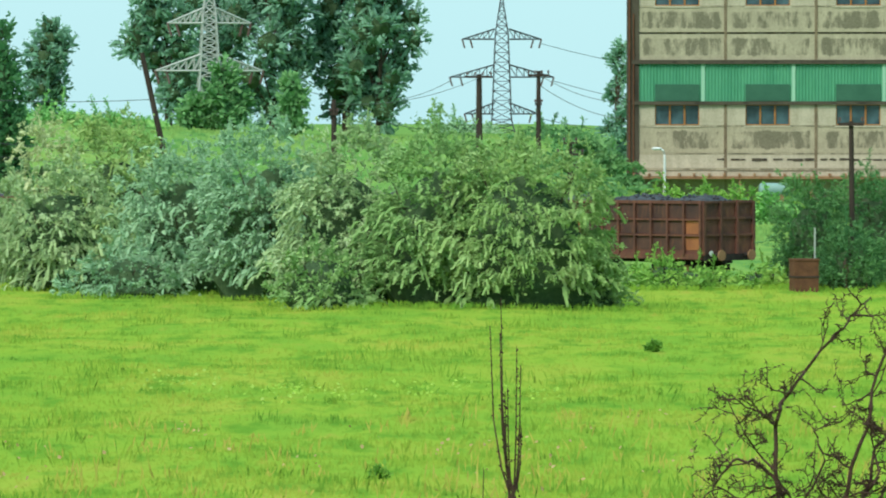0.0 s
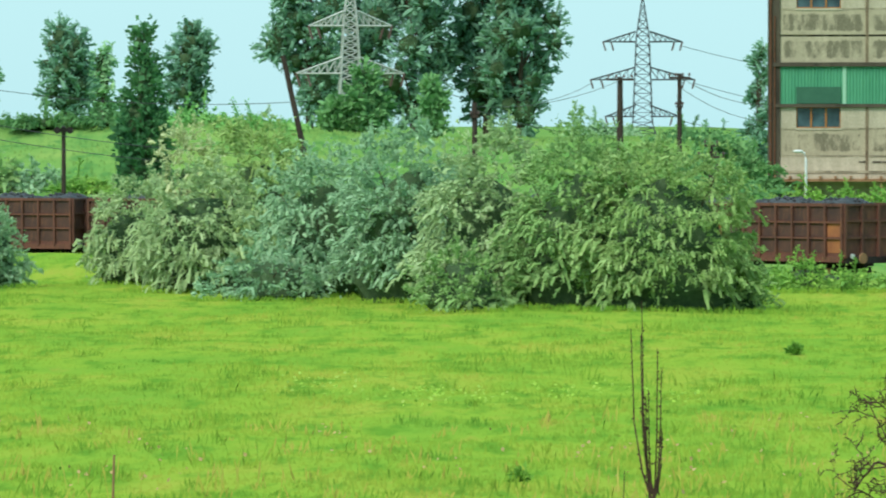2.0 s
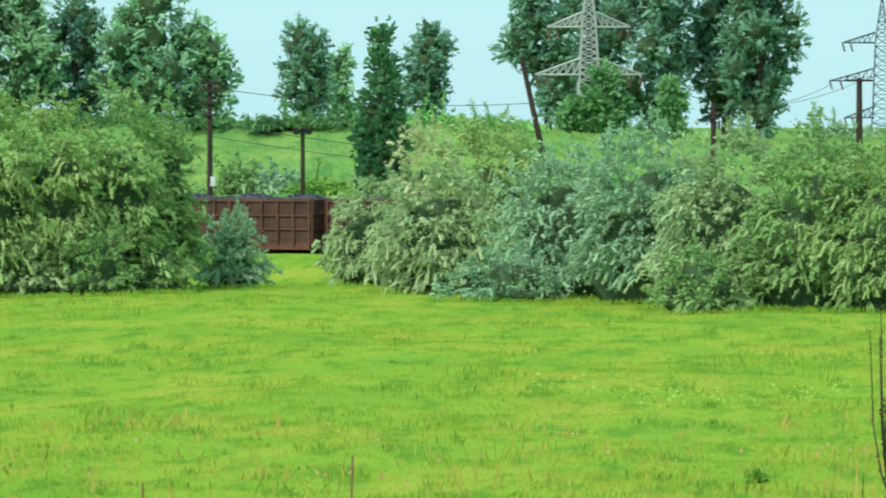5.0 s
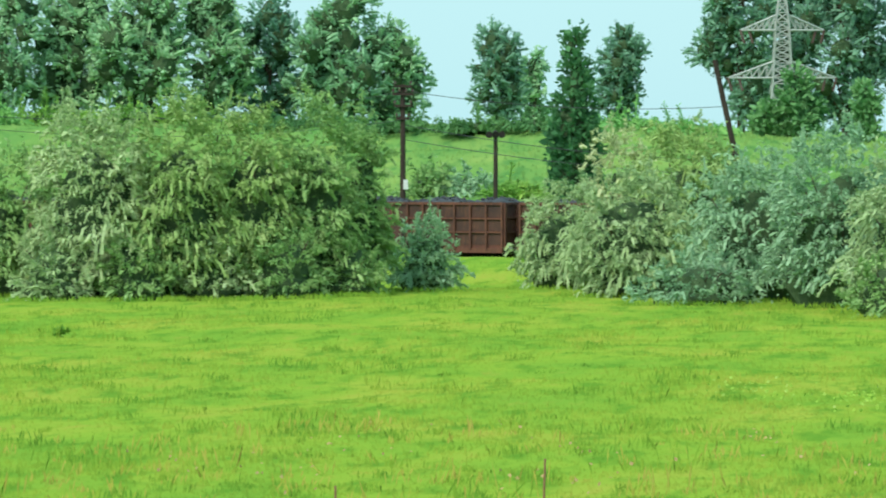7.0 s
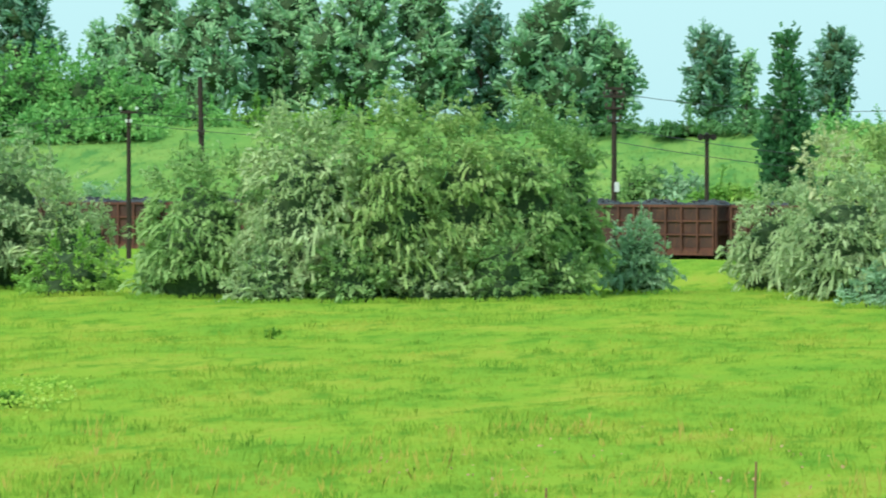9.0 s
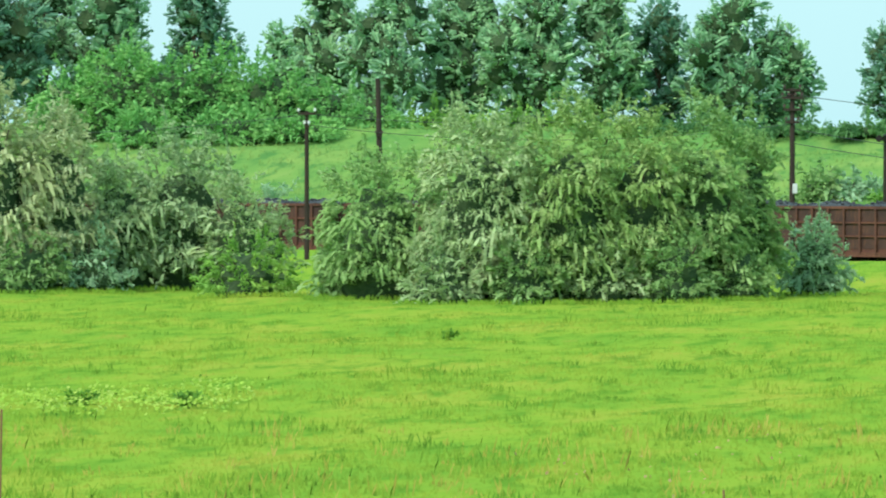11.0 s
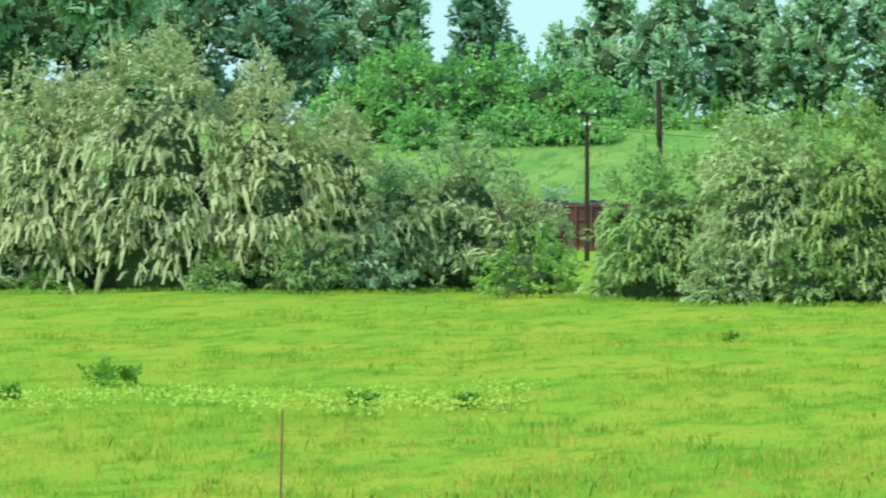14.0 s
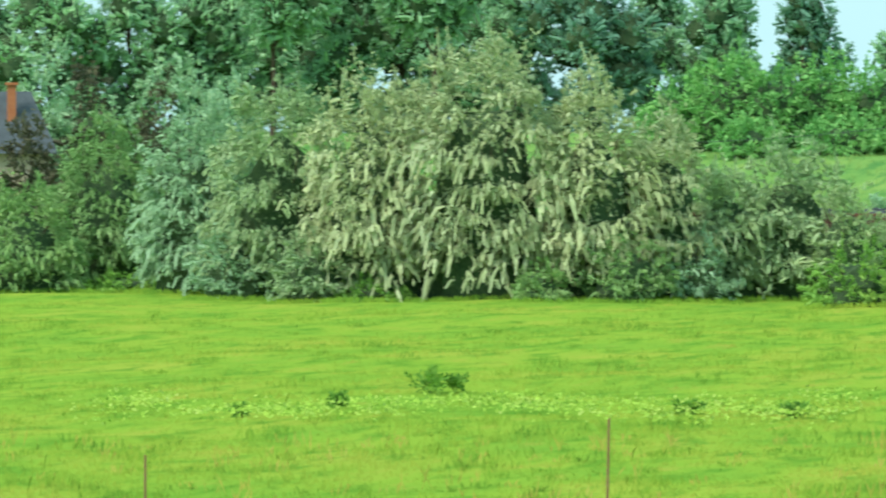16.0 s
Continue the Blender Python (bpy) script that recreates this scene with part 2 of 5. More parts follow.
def grass_material(name, blade, deep=(0.178, 0.345, 0.042), mean=(0.245, 0.382, 0.044), pale=(0.325, 0.392, 0.055), dark=(0.115, 0.27, 0.03), straw=(0.42, 0.33, 0.07)):
    """Meadow: broad drifts of yellow-green and deep green, finer tufts; blades let light through."""
    m, n, l, b = nodes(name, 0.9, 0.0)
    drift = noise_node(n, l, 0.22, 5, 0.6, "Object", (1, 0.45, 1))
    mid = noise_node(n, l, 0.9, 5, 0.62, "Object", (1, 0.3, 1))
    c = ramp(n, l, drift, [(0.32, deep), (0.5, mean), (0.68, pale)])
    c = mix(n, l, ramp(n, l, mid, [(0.36, (0.8, 0.8, 0.8)), (0.5, (0, 0, 0))]), c, dark)
    c = mix(n, l, ramp(n, l, mid, [(0.58, (0, 0, 0)), (0.75, (0.5, 0.5, 0.5))]), c, straw)
    if blade:
        g = n.new("ShaderNodeNewGeometry")
        c = mix(n, l, 1.0, c, ramp(n, l, g.outputs["Random Per Island"], [(0, (0.9, 0.92, 0.88)), (1, (1.08, 1.05, 1.06))]), "MULTIPLY")
        tr, sh = n.new("ShaderNodeBsdfTranslucent"), n.new("ShaderNodeMixShader")
        l.new(c, tr.inputs[0])
        sh.inputs[0].default_value = 0.10
        l.new(b.outputs[0], sh.inputs[1])
        l.new(tr.outputs[0], sh.inputs[2])
        l.new(sh.outputs[0], n["Material Output"].inputs[0])
    l.new(c, b.inputs["Base Color"])
    return m


GROUND = grass_material("meadow_ground", False)
BLADES = grass_material("meadow_grass", True)
TUFT = grass_material("rank_tuft_grass", True, deep=(0.14, 0.30, 0.036), mean=(0.18, 0.335, 0.036), pale=(0.24, 0.36, 0.04), dark=(0.10, 0.25, 0.03), straw=(0.25, 0.34, 0.05))
STRAW = grass_material("yellowed_grass", True, deep=(0.32, 0.37, 0.06), mean=(0.37, 0.38, 0.07), pale=(0.42, 0.38, 0.09), dark=(0.30, 0.33, 0.05), straw=(0.46, 0.30, 0.10))
SLOPE_TONES = dict(deep=(0.12, 0.28, 0.07), mean=(0.18, 0.33, 0.08), pale=(0.25, 0.37, 0.095), dark=(0.08, 0.22, 0.06), straw=(0.29, 0.37, 0.12))
SLOPE = grass_material("slope_ground", False, **SLOPE_TONES)
SLOPE_BLADES = grass_material("slope_grass", True, **SLOPE_TONES)
FLOWER = leaf_material("pale_flower_head", (0.30, 0.50, 0.07), (0.38, 0.56, 0.09), (0.50, 0.62, 0.16), 0.8)
SORREL = leaf_material("reddish_seed_head", (0.38, 0.26, 0.12), (0.48, 0.34, 0.17), (0.54, 0.40, 0.22), 0.8)
WEED = leaf_material("dark_weed_leaf", (0.131, 0.294, 0.050), (0.201, 0.391, 0.067), (0.279, 0.466, 0.084), 0.8)


# ---- building helpers ----
def part(name, bm, material, parent=None, label=""):
    me = bpy.data.meshes.new(name)
    bm.to_mesh(me)
    bm.free()
    me.materials.append(material)
    ob = new(name, me)
    ob.parent = parent
    return tagged(ob, label)


def raw(name, verts, faces, material, parent=None, label=""):
    me = bpy.data.meshes.new(name)
    me.from_pydata(verts, [], faces)
    me.materials.append(material)
    ob = new(name, me)
    ob.parent = parent
    return tagged(ob, label)


def thing(name, m, label, category, group=""):
    ob = new(name)
    ob.empty_display_size = 0.3
    ob.matrix_world = m
    return tagged(ob, label, category, group)


def box(bm, x0, x1, y0, y1, z0, z1):
    v = [bm.verts.new(p) for p in ((x0, y0, z0), (x1, y0, z0), (x1, y1, z0), (x0, y1, z0),
                                   (x0, y0, z1), (x1, y0, z1), (x1, y1, z1), (x0, y1, z1))]
    for f in ((0, 3, 2, 1), (4, 5, 6, 7), (0, 1, 5, 4), (1, 2, 6, 5), (2, 3, 7, 6), (3, 0, 4, 7)):
        bm.faces.new([v[i] for i in f])
    return bm


def boxed(*dims):
    return box(bmesh.new(), *dims)


def tube(bm, pts, r0, r1=None, sides=8):
    """A tapered tube through pts."""
    r1 = r0 if r1 is None else r1
    pts = [Vector(p) for p in pts]
    rings = []
    for k, p in enumerate(pts):
        way = (pts[min(k + 1, len(pts) - 1)] - pts[max(k - 1, 0)]).normalized()
        a = way.orthogonal().normalized() if abs(way.z) < 0.95 else Vector((1, 0, 0)).cross(way).normalized()
        if abs(way.z) < 0.95:
            a = way.cross(Vector((0, 0, 1))).normalized()
        b = way.cross(a)
        r = r0 + (r1 - r0) * k / max(1, len(pts) - 1)
        rings.append([bm.verts.new(p + a * (r * math.cos(s * 2 * math.pi / sides)) + b * (r * math.sin(s * 2 * math.pi / sides))) for s in range(sides)])
    for q, w in zip(rings, rings[1:]):
        for s in range(sides):
            bm.faces.new((q[s], q[(s + 1) % sides], w[(s + 1) % sides], w[s]))
    bm.faces.new(rings[0][::-1])
    bm.faces.new(rings[-1])
    return bm


def quads(name, corners, material, parent=None, label="", normals=None):
    """One mesh of many loose four-cornered leaves; corners: (n, 4, 3); normals: the way each is shaded."""
    n = len(corners)
    me = bpy.data.meshes.new(name)
    me.vertices.add(4 * n)
    me.vertices.foreach_set("co", np.ascontiguousarray(corners, np.float32).reshape(-1))
    me.loops.add(4 * n)
    me.loops.foreach_set("vertex_index", np.arange(4 * n, dtype=np.int32))
    me.polygons.add(n)
    me.polygons.foreach_set("loop_start", np.arange(0, 4 * n, 4, dtype=np.int32))
    me.materials.append(material)
    me.update(calc_edges=True)
    if normals is not None:
        me.normals_split_custom_set_from_vertices(np.repeat(normals, 4, 0).tolist())
    ob = new(name, me)
    ob.parent = parent
    return tagged(ob, label)


def unit(a):
    return a / np.maximum(np.linalg.norm(a, axis=-1, keepdims=True), 1e-9)


def leaves(at, way, size, slim=0.45, face=None):
    """Leaf-shaped quads at points, along ways, their blades turned about to face or at random."""
    n = len(at)
    w = unit(way + rng.normal(0, 0.34, (n, 3)))
    turn = rng.normal(0, 1, (n, 3)) if face is None else unit(face + rng.normal(0, 0.2, (n, 3)))
    side = unit(np.cross(w, turn))
    s = (size * rng.uniform(0.65, 1.35, n))[:, None]
    tip, mid = at + w * s, at + w * s * 0.45
    return np.stack([at, mid + side * s * slim * 0.5, tip, mid - side * s * slim * 0.5], 1)


def sprays(root, way, length, width, droop, count, size, slim=0.45, face=None, round_=0.38):
    """Leafy twigs: from each root along its way, bending down, with count leaves round it."""
    n = len(root)
    t = rng.uniform(0.0, 1.0, (n, count)) ** 0.8
    L = length[:, None]
    axis = root[:, None, :] + way[:, None, :] * (L * t)[..., None]
    axis[..., 2] -= droop[:, None] * L * t * t
    tangent = way[:, None, :] * np.ones((n, count, 1))
    tangent[..., 2] -= 2 * droop[:, None] * t
    off = rng.normal(0, 1, (n, count, 3)) * (width * (1.0 - 0.5 * t))[..., None]
    p = (axis + off).reshape(-1, 3)
    return leaves(p, (tangent + off / max(width, 1e-6) * 0.5).reshape(-1, 3), size, slim, None if face is None else (0.6 * np.repeat(face, count, 0) + round_ * (off / max(width, 1e-6)).reshape(-1, 3)))


def crown_points(lobes, n, depth=0.3, even=0.0):
    """Points near the skin of a crown made of egg-shaped lobes (x, y, z, rx, ry, rz), and the outward ways."""
    lobes = np.array(lobes, float)
    area = lobes[:, 3] * lobes[:, 5]
    m = n * 6
    k = rng.choice(len(lobes), m, p=area / area.sum())
    w = unit(rng.normal(0, 1, (m, 3)))
    r = 1 - depth * rng.random(m) ** 1.5
    p = lobes[k, :3] + w * lobes[k, 3:] * r[:, None]
    inside = np.zeros(len(p), bool)
    for q in range(len(lobes)):
        inside |= (k != q) & (np.linalg.norm((p - lobes[q, :3]) / lobes[q, 3:], axis=1) < 0.72)
    keep = np.flatnonzero(~inside)
    if even:
        # one to a cell first, so that the skin is covered evenly
        cell = np.round(p[keep] / even).astype(int) @ np.array((73856093, 19349663, 83492791))
        first = np.unique(cell, return_index=True)[1]
        keep = keep[np.concatenate([rng.permutation(first), np.setdiff1d(np.arange(len(keep)), first)])]
    keep = keep[:n]
    return p[keep], unit(w[keep] / lobes[k[keep], 3:])


def plumes(root, way, length, radius, droop, leafy, leaf, slim=0.5, segs=2, sides=3, blunt=0.35):
    """Thick leafy tails: each a lumpy tapering body bending down from its root, shingled with leaves."""
    n = len(root)
    t = np.linspace(0, 1, segs + 1)

    def spine(tt):
        p = root[:, None] + way[:, None] * (length[:, None] * tt)[..., None]
        p[..., 2] -= droop[:, None] * length[:, None] * tt ** 2
        w = way[:, None] * np.ones_like(tt)[..., None]
        w[..., 2] -= 2 * droop[:, None] * tt
        w = unit(w)
        side = unit(np.cross(w, np.array((0.13, -0.9, 0.35))))
        return p, w, side, np.cross(w, side)

    def girth(tt):
        return radius[:, None] * (blunt + (1 - blunt) * np.sin(np.pi * (0.1 + 0.75 * tt)))

    tt = np.tile(t, (n, 1))
    p, w, side, over = spine(tt)
    a = 2 * np.pi * np.arange(sides) / sides
    r = girth(tt)[..., None] * np.exp(rng.normal(0, 0.3, (n, segs + 1, sides)))
    ring = p[:, :, None] + side[:, :, None] * (np.cos(a) * r)[..., None] + over[:, :, None] * (np.sin(a) * r)[..., None]
    nxt = np.roll(ring, -1, 2)
    body = np.stack([ring[:, :-1], nxt[:, :-1], nxt[:, 1:], ring[:, 1:]], 3).reshape(-1, 4, 3)
    tt = rng.random((n, leafy)) ** 0.8
    p, w, side, over = spine(tt)
    a = rng.uniform(0, 2 * np.pi, (n, leafy))
    rad = side * np.cos(a)[..., None] + over * np.sin(a)[..., None]
    at = p + rad * (girth(tt) * rng.uniform(0.6, 2.3, (n, leafy)))[..., None]
    q = leaves(at.reshape(-1, 3), (w * 0.8 + rad * 0.8 + rng.normal(0, 0.25, rad.shape)).reshape(-1, 3), leaf, slim, (rad + np.array((0, -0.15, 0.4)) + rng.normal(0, 0.3, rad.shape)).reshape(-1, 3))
    return np.concatenate([body, q])


SHRUB_ROOTS = []


def olive_shrub(u, d, half, top_v, material, label, lean=0.0, dense=1.0, droop=0.9, name="silver_shrub", group="silver-leaved shrubs along the railway", spikes=6, leaf=0.105, bough=0.92, leafy=13, slim=0.5, skirt=0.05, thick=1.0):
    """A broad many-stemmed shrub: boughs arch out of a dark heart and carry bunches of leafy tails."""
    x, y = xy(u, d)
    z = float(ground_z(x, y)) - 0.05
    h, w = max(0.9, height(top_v, d) - z), half * d * UNIT
    ob = thing(name, pose(x, y, z, 0, 0, -math.degrees(u * UNIT)), label, "shrub", group)
    tip_len = 0.45 * bough
    w, h = max(0.45, w * 1.2 - tip_len * 0.5), max(0.55, h * 1.06 - tip_len * 0.3)
    dep = min(max(w, 1.4), 3.0)
    mid = 0.36 * h
    nb = int(3.1 * w * h * dense / bough ** 1.4) + 9
    # boughs spread evenly over the crown, fewer at the back
    k = np.arange(nb * 2) + 0.5
    wz = 1.0 - 1.55 * k / (nb * 2)
    az = k * 2.399963 + rng.uniform(0, 6.28) + rng.normal(0, 0.25, nb * 2)
    flat = np.sqrt(np.maximum(0, 1 - wz * wz))
    out = np.stack([np.cos(az) * flat, np.sin(az) * flat, wz], 1)
    keep = (out[:, 1] < 0.25) | (rng.random(nb * 2) < 0.3)
    out = unit(out[keep] + rng.normal(0, 0.09, (keep.sum(), 3)))
    # the crown's outline: lobes and bays
    ph = rng.uniform(0, 6.28, 4)
    lump = 0.90 + 0.10 * np.sin(out[:, 0] * 4.1 + ph[0]) * np.cos(out[:, 2] * 3.3 + ph[1]) + 0.085 * np.sin(out[:, 0] * 9 + out[:, 2] * 7 + ph[2]) + rng.normal(0, 0.05, len(out))
    tall = np.where(out[:, 2] > 0, h - mid, mid * 0.95)
    p = np.stack([out[:, 0] * w * lump + lean * w * np.clip(out[:, 2], 0, 1), out[:, 1] * dep * lump, mid + out[:, 2] * tall * lump], 1)
    ok = p[:, 2] > h * skirt * rng.uniform(0.6, 1.5, len(p))
    p, out = p[ok], out[ok]
    nb, per = len(p), 12 if name in ("scrub_bush", "bush") else 16
    size = np.clip(rng.lognormal(0, 0.28, nb), 0.6, 1.6) * bough
    upper = np.clip((out[:, 2] - 0.45) / 0.5, 0, 1)[:, None]
    way = unit(out * np.array((1, 1, 0.45)) + np.array((0, 0, 0.35)) + upper * np.array((0, 0, 0.8)) + rng.normal(0, 0.18, p.shape))
    across = unit(np.cross(way, np.array((0.0, 0.0, 1.0)) + rng.normal(0, 0.2, way.shape)))
    t = rng.uniform(0.0, 1.0, (nb, per))
    fan = rng.normal(0, 0.38, (nb, per))
    root = (p - way * (0.75 * size)[:, None])[:, None] + way[:, None] * (size[:, None] * t * 0.9)[..., None] + across[:, None] * (size[:, None] * fan)[..., None]
    root[..., 2] -= droop * 0.42 * size[:, None] * (t * t + 1.3 * fan * fan) * (1 - 0.7 * upper)
    root = (root + rng.normal(0, 0.09, root.shape) * size[:, None, None]).reshape(-1, 3)
    up10, sz = np.repeat(upper[:, 0], per), np.repeat(size, per)
    pw = unit(np.repeat(way, per, 0) + np.repeat(across, per, 0) * (fan.reshape(-1) * 1.3)[:, None] + rng.normal(0, 1, (nb * per, 3)) * (0.45 + 0.3 * up10)[:, None])
    L = sz * rng.uniform(0.17, 0.42, nb * per) * (1 - 0.3 * up10)
    dr = droop * rng.uniform(0.6, 1.5, nb * per) * (1 - 0.85 * up10)
    root[:, 2] = np.maximum(root[:, 2], 0.12 + 0.6 * L * np.clip(dr - 0.2, 0, 1.2))
    R = thick * sz * rng.uniform(0.034, 0.062, nb * per)
    q = [plumes(root, pw, L, R, dr, leafy, leaf, slim)]
    # pointed shoots along the top
    top = np.argsort(-p[:, 2] + rng.normal(0, 0.12 * h, len(p)))[:spikes // 2 + int(w)]
    shoot = unit(np.array((0, 0, 1.0)) + rng.normal(0, 0.2, (len(top), 3)))
    q.append(plumes(p[top], shoot, rng.uniform(0.4, 0.95, len(top)) * bough, rng.uniform(0.03, 0.05, len(top)) * bough, np.zeros(len(top)), leafy + 14, leaf, slim, blunt=0.1))
    quads("foliage", np.concatenate(q), material, ob)
    # core coloured dark for the shade in hollows and foot; leaves on it
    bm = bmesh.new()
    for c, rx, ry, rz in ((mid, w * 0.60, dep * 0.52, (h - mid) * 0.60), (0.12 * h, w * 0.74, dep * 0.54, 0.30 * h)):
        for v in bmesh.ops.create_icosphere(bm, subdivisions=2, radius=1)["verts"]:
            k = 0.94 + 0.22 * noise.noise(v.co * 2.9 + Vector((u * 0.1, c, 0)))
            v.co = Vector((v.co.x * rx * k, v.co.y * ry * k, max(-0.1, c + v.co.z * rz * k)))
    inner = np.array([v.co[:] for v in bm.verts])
    part("heartwood", bm, SHADE_CORE, ob)["kind"] = "stuff"
    inner = inner[(inner[:, 2] > 0.05) & (inner[:, 1] < dep * 0.3)]
    pick = rng.integers(0, len(inner), int((60 if name == "silver_shrub" else 30) * w * h) + 150)
    at = inner[pick] * rng.uniform(1.0, 1.45, (len(pick), 1)) + rng.normal(0, 0.2, (len(pick), 3))
    at[:, 2] = np.maximum(at[:, 2], 0.08)
    quads("inner_leaves", leaves(at, rng.normal(0, 1, at.shape) + np.array((0, -0.4, -0.2)), leaf * 1.7, 0.6), material, ob)["kind"] = "stuff"
    for k in range(5):
        a = 2 * math.pi * (k + rng.random()) / 5
        e = (math.cos(a) * w * 0.6, math.sin(a) * dep * 0.6, h * rng.uniform(0.5, 0.8))
        b = (math.cos(a) * 0.25, math.sin(a) * 0.25, 0)
        m = (e[0] * 0.4, e[1] * 0.4, e[2] * 0.55)
        part("stem", tube(bmesh.new(), [(b[0], b[1], -0.3), b, m, e], 0.09, 0.025, 6), BARK, ob)
    SHRUB_ROOTS.append((x, y, w))
    return ob


def tree(u, d, half, top_v, base_v, material, label, name="tree", clear=0.12, column=False, seed_lobes=26, dense=1.2, leaf=0.2, group="trees along the crest"):
    """A tall tree: tapered trunk, limbs and a lumpy crown of leafy twigs with gaps."""
    x, y = xy(u, d)
    z = float(ground_z(x, y)) - 0.1
    top = height(top_v, d)
    h, w = top - z - 0.5, half * d * UNIT - (0.3 if column else 0.5)
    ob = thing(name, pose(x, y, z, 0, 0, rng.uniform(0, 360)), label, "tree", group)
    part("trunk", tube(bmesh.new(), [(0, 0, -0.4), (0.05, 0, h * 0.2), (rng.normal(0, 0.12), 0.1, h * 0.5), (0, 0, h * 0.93)], 0.02 * h + 0.04, 0.03, 8), BARK, ob)
    lobes = []
    lo = clear
    for k in range(seed_lobes):
        q = lo + (0.95 - lo) * (k + rng.random()) / seed_lobes
        if column:
            reach, r = 0.12, w * (0.86 - 0.68 * max(0, q - 0.3) / 0.65)
        else:
            wide = math.sin(math.pi * min(1, (q - lo) / (1.02 - lo)) ** 0.75) * 0.9 + 0.12
            reach, r = wide * rng.uniform(0.3, 0.85), w * rng.uniform(0.28, 0.46)
        a = rng.uniform(0, 2 * math.pi)
        e = (math.cos(a) * w * reach, math.sin(a) * w * reach, h * q)
        lobes.append((*e, r, r, r * (1.5 if column else 1.05)))
        if not column and k % 2 == 0:
            m = (e[0] * 0.45, e[1] * 0.45, e[2] - 0.18 * h * reach)
            part("limb", tube(bmesh.new(), [(0, 0, max(h * 0.1, e[2] - 0.28 * h)), m, e], 0.006 * h + 0.03, 0.03, 5), BARK, ob)
    n = int((5.5 if column else 7.4) * w * h * dense) + 60
    p, out = crown_points(lobes, n, 0.35, 0.5)
    way = unit(out + np.array((0, 0, 1.6 if column else 0.45)) + rng.normal(0, 0.35, p.shape))
    L = rng.uniform(0.5, 1.15, len(p)) * (0.75 if column else 1.0)
    q = plumes(p - way * 0.3 * L[:, None], way, L, rng.uniform(0.09, 0.17, len(p)) * (0.7 if column else 1.0), np.full(len(p), 0.0 if column else 0.15), 13, leaf, 0.6, 2, 4)
    pi, oi = crown_points([(a, b, c, r * 0.8, s * 0.8, t * 0.8) for a, b, c, r, s, t in lobes], n, 0.4)
    q2 = leaves(np.repeat(pi, 3, 0) + rng.normal(0, 0.25, (3 * len(pi), 3)), np.repeat(oi, 3, 0), leaf * 1.7, 0.7, np.repeat(oi, 3, 0))
    quads("crown", np.concatenate([q, q2]), material, ob)
    # dark lumps in the lobes: the crown's inner shade put into colour
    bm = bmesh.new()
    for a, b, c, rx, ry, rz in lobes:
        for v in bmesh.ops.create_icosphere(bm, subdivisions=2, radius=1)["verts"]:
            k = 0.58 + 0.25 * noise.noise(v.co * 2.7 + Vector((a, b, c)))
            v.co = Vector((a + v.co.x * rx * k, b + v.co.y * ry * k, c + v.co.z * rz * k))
    part("inner_growth", bm, SHADE_CORE, ob)["kind"] = "stuff"
    return ob


# ---- ground: one sheet from under the camera to the horizon ----
def build_ground():
    us = np.concatenate([np.linspace(-9000 * math.pi, -4600, 40), np.linspace(-4400, 1600, 140), np.linspace(1800, 9000 * math.pi, 40)])
    ds = np.concatenate([np.linspace(0.0, 80, 50), np.linspace(81, 420, 140), np.geomspace(430, 4800, 30)])
    U, D = np.meshgrid(us, ds)
    X, Y = D * np.sin(U * UNIT), D * np.cos(U * UNIT)
    Z = ground_z(X, Y)
    nu = len(us)
    verts = np.stack([X, Y, Z], -1).reshape(-1, 3)
    i = (np.arange(len(ds) - 1)[:, None] * nu + np.arange(nu - 1)[None]).reshape(-1)
    faces = np.stack([i, i + 1, i + nu + 1, i + nu], 1)
    ob = raw("ground", verts.tolist(), faces.tolist(), GROUND)
    for p in ob.data.polygons:
        p.use_smooth = True
    tagged(ob, "lush green meadow rising to a terraced grassy slope", "meadow", kind="structure")
    ob.data.materials.append(SLOPE)
    far = np.repeat(ds[:-1], nu - 1) > np.tile(track_d(np.clip(us[:-1], -5200, 2600)) + 8, len(ds) - 1)
    ob.data.polygons.foreach_set("material_index", far.astype(np.int32))


build_ground()


def grass_field(name, count, d0, d1, tall, wide, material, label, u0=-3850, u1=1050, where=None, power=1.0, tilt=0.25):
    d = d0 + (d1 - d0) * rng.random(count) ** power
    u = rng.uniform(u0, u1, count)
    if where is not None:
        k = where(u, d)
        u, d = u[k], d[k]
    n = len(u)
    x, y = d * np.sin(u * UNIT), d * np.cos(u * UNIT)
    z = ground_z(x, y)
    patch = 0.8 + 0.28 * (np.sin(x * 0.9 + 2 * np.sin(y * 0.21)) * np.sin(y * 0.37 + x * 0.13) + 0.6 * np.sin(x * 0.33 - y * 0.11))
    h = tall * rng.uniform(0.5, 1.3, n) * np.clip(patch, 0.5, 1.25)
    a = rng.uniform(-0.5, 0.15, n)
    side = np.stack([np.cos(a), np.sin(a), np.zeros(n)], 1) * (wide * rng.uniform(0.6, 1.4, n))[:, None]
    bend = np.stack([rng.normal(0.02, 0.12, n), np.abs(rng.normal(0.12, 0.25, n)), np.zeros(n)], 1) * h[:, None]
    b = np.stack([x, y, z - 0.03], 1)
    mid = b + bend * 0.35 + np.array((0, 0, 0.6)) * h[:, None]
    tip = b + bend + np.array((0, 0, 1.0)) * h[:, None]
    q = np.stack([b - side, b + side, mid + side * 0.7, tip], 1)
    lit = unit(np.array((0, -tilt, 1.0)) + rng.normal(0, 0.10, (n, 3)))
    ob = quads(name, q, material, normals=lit)
    return tagged(ob, label, "grass", kind="stuff")


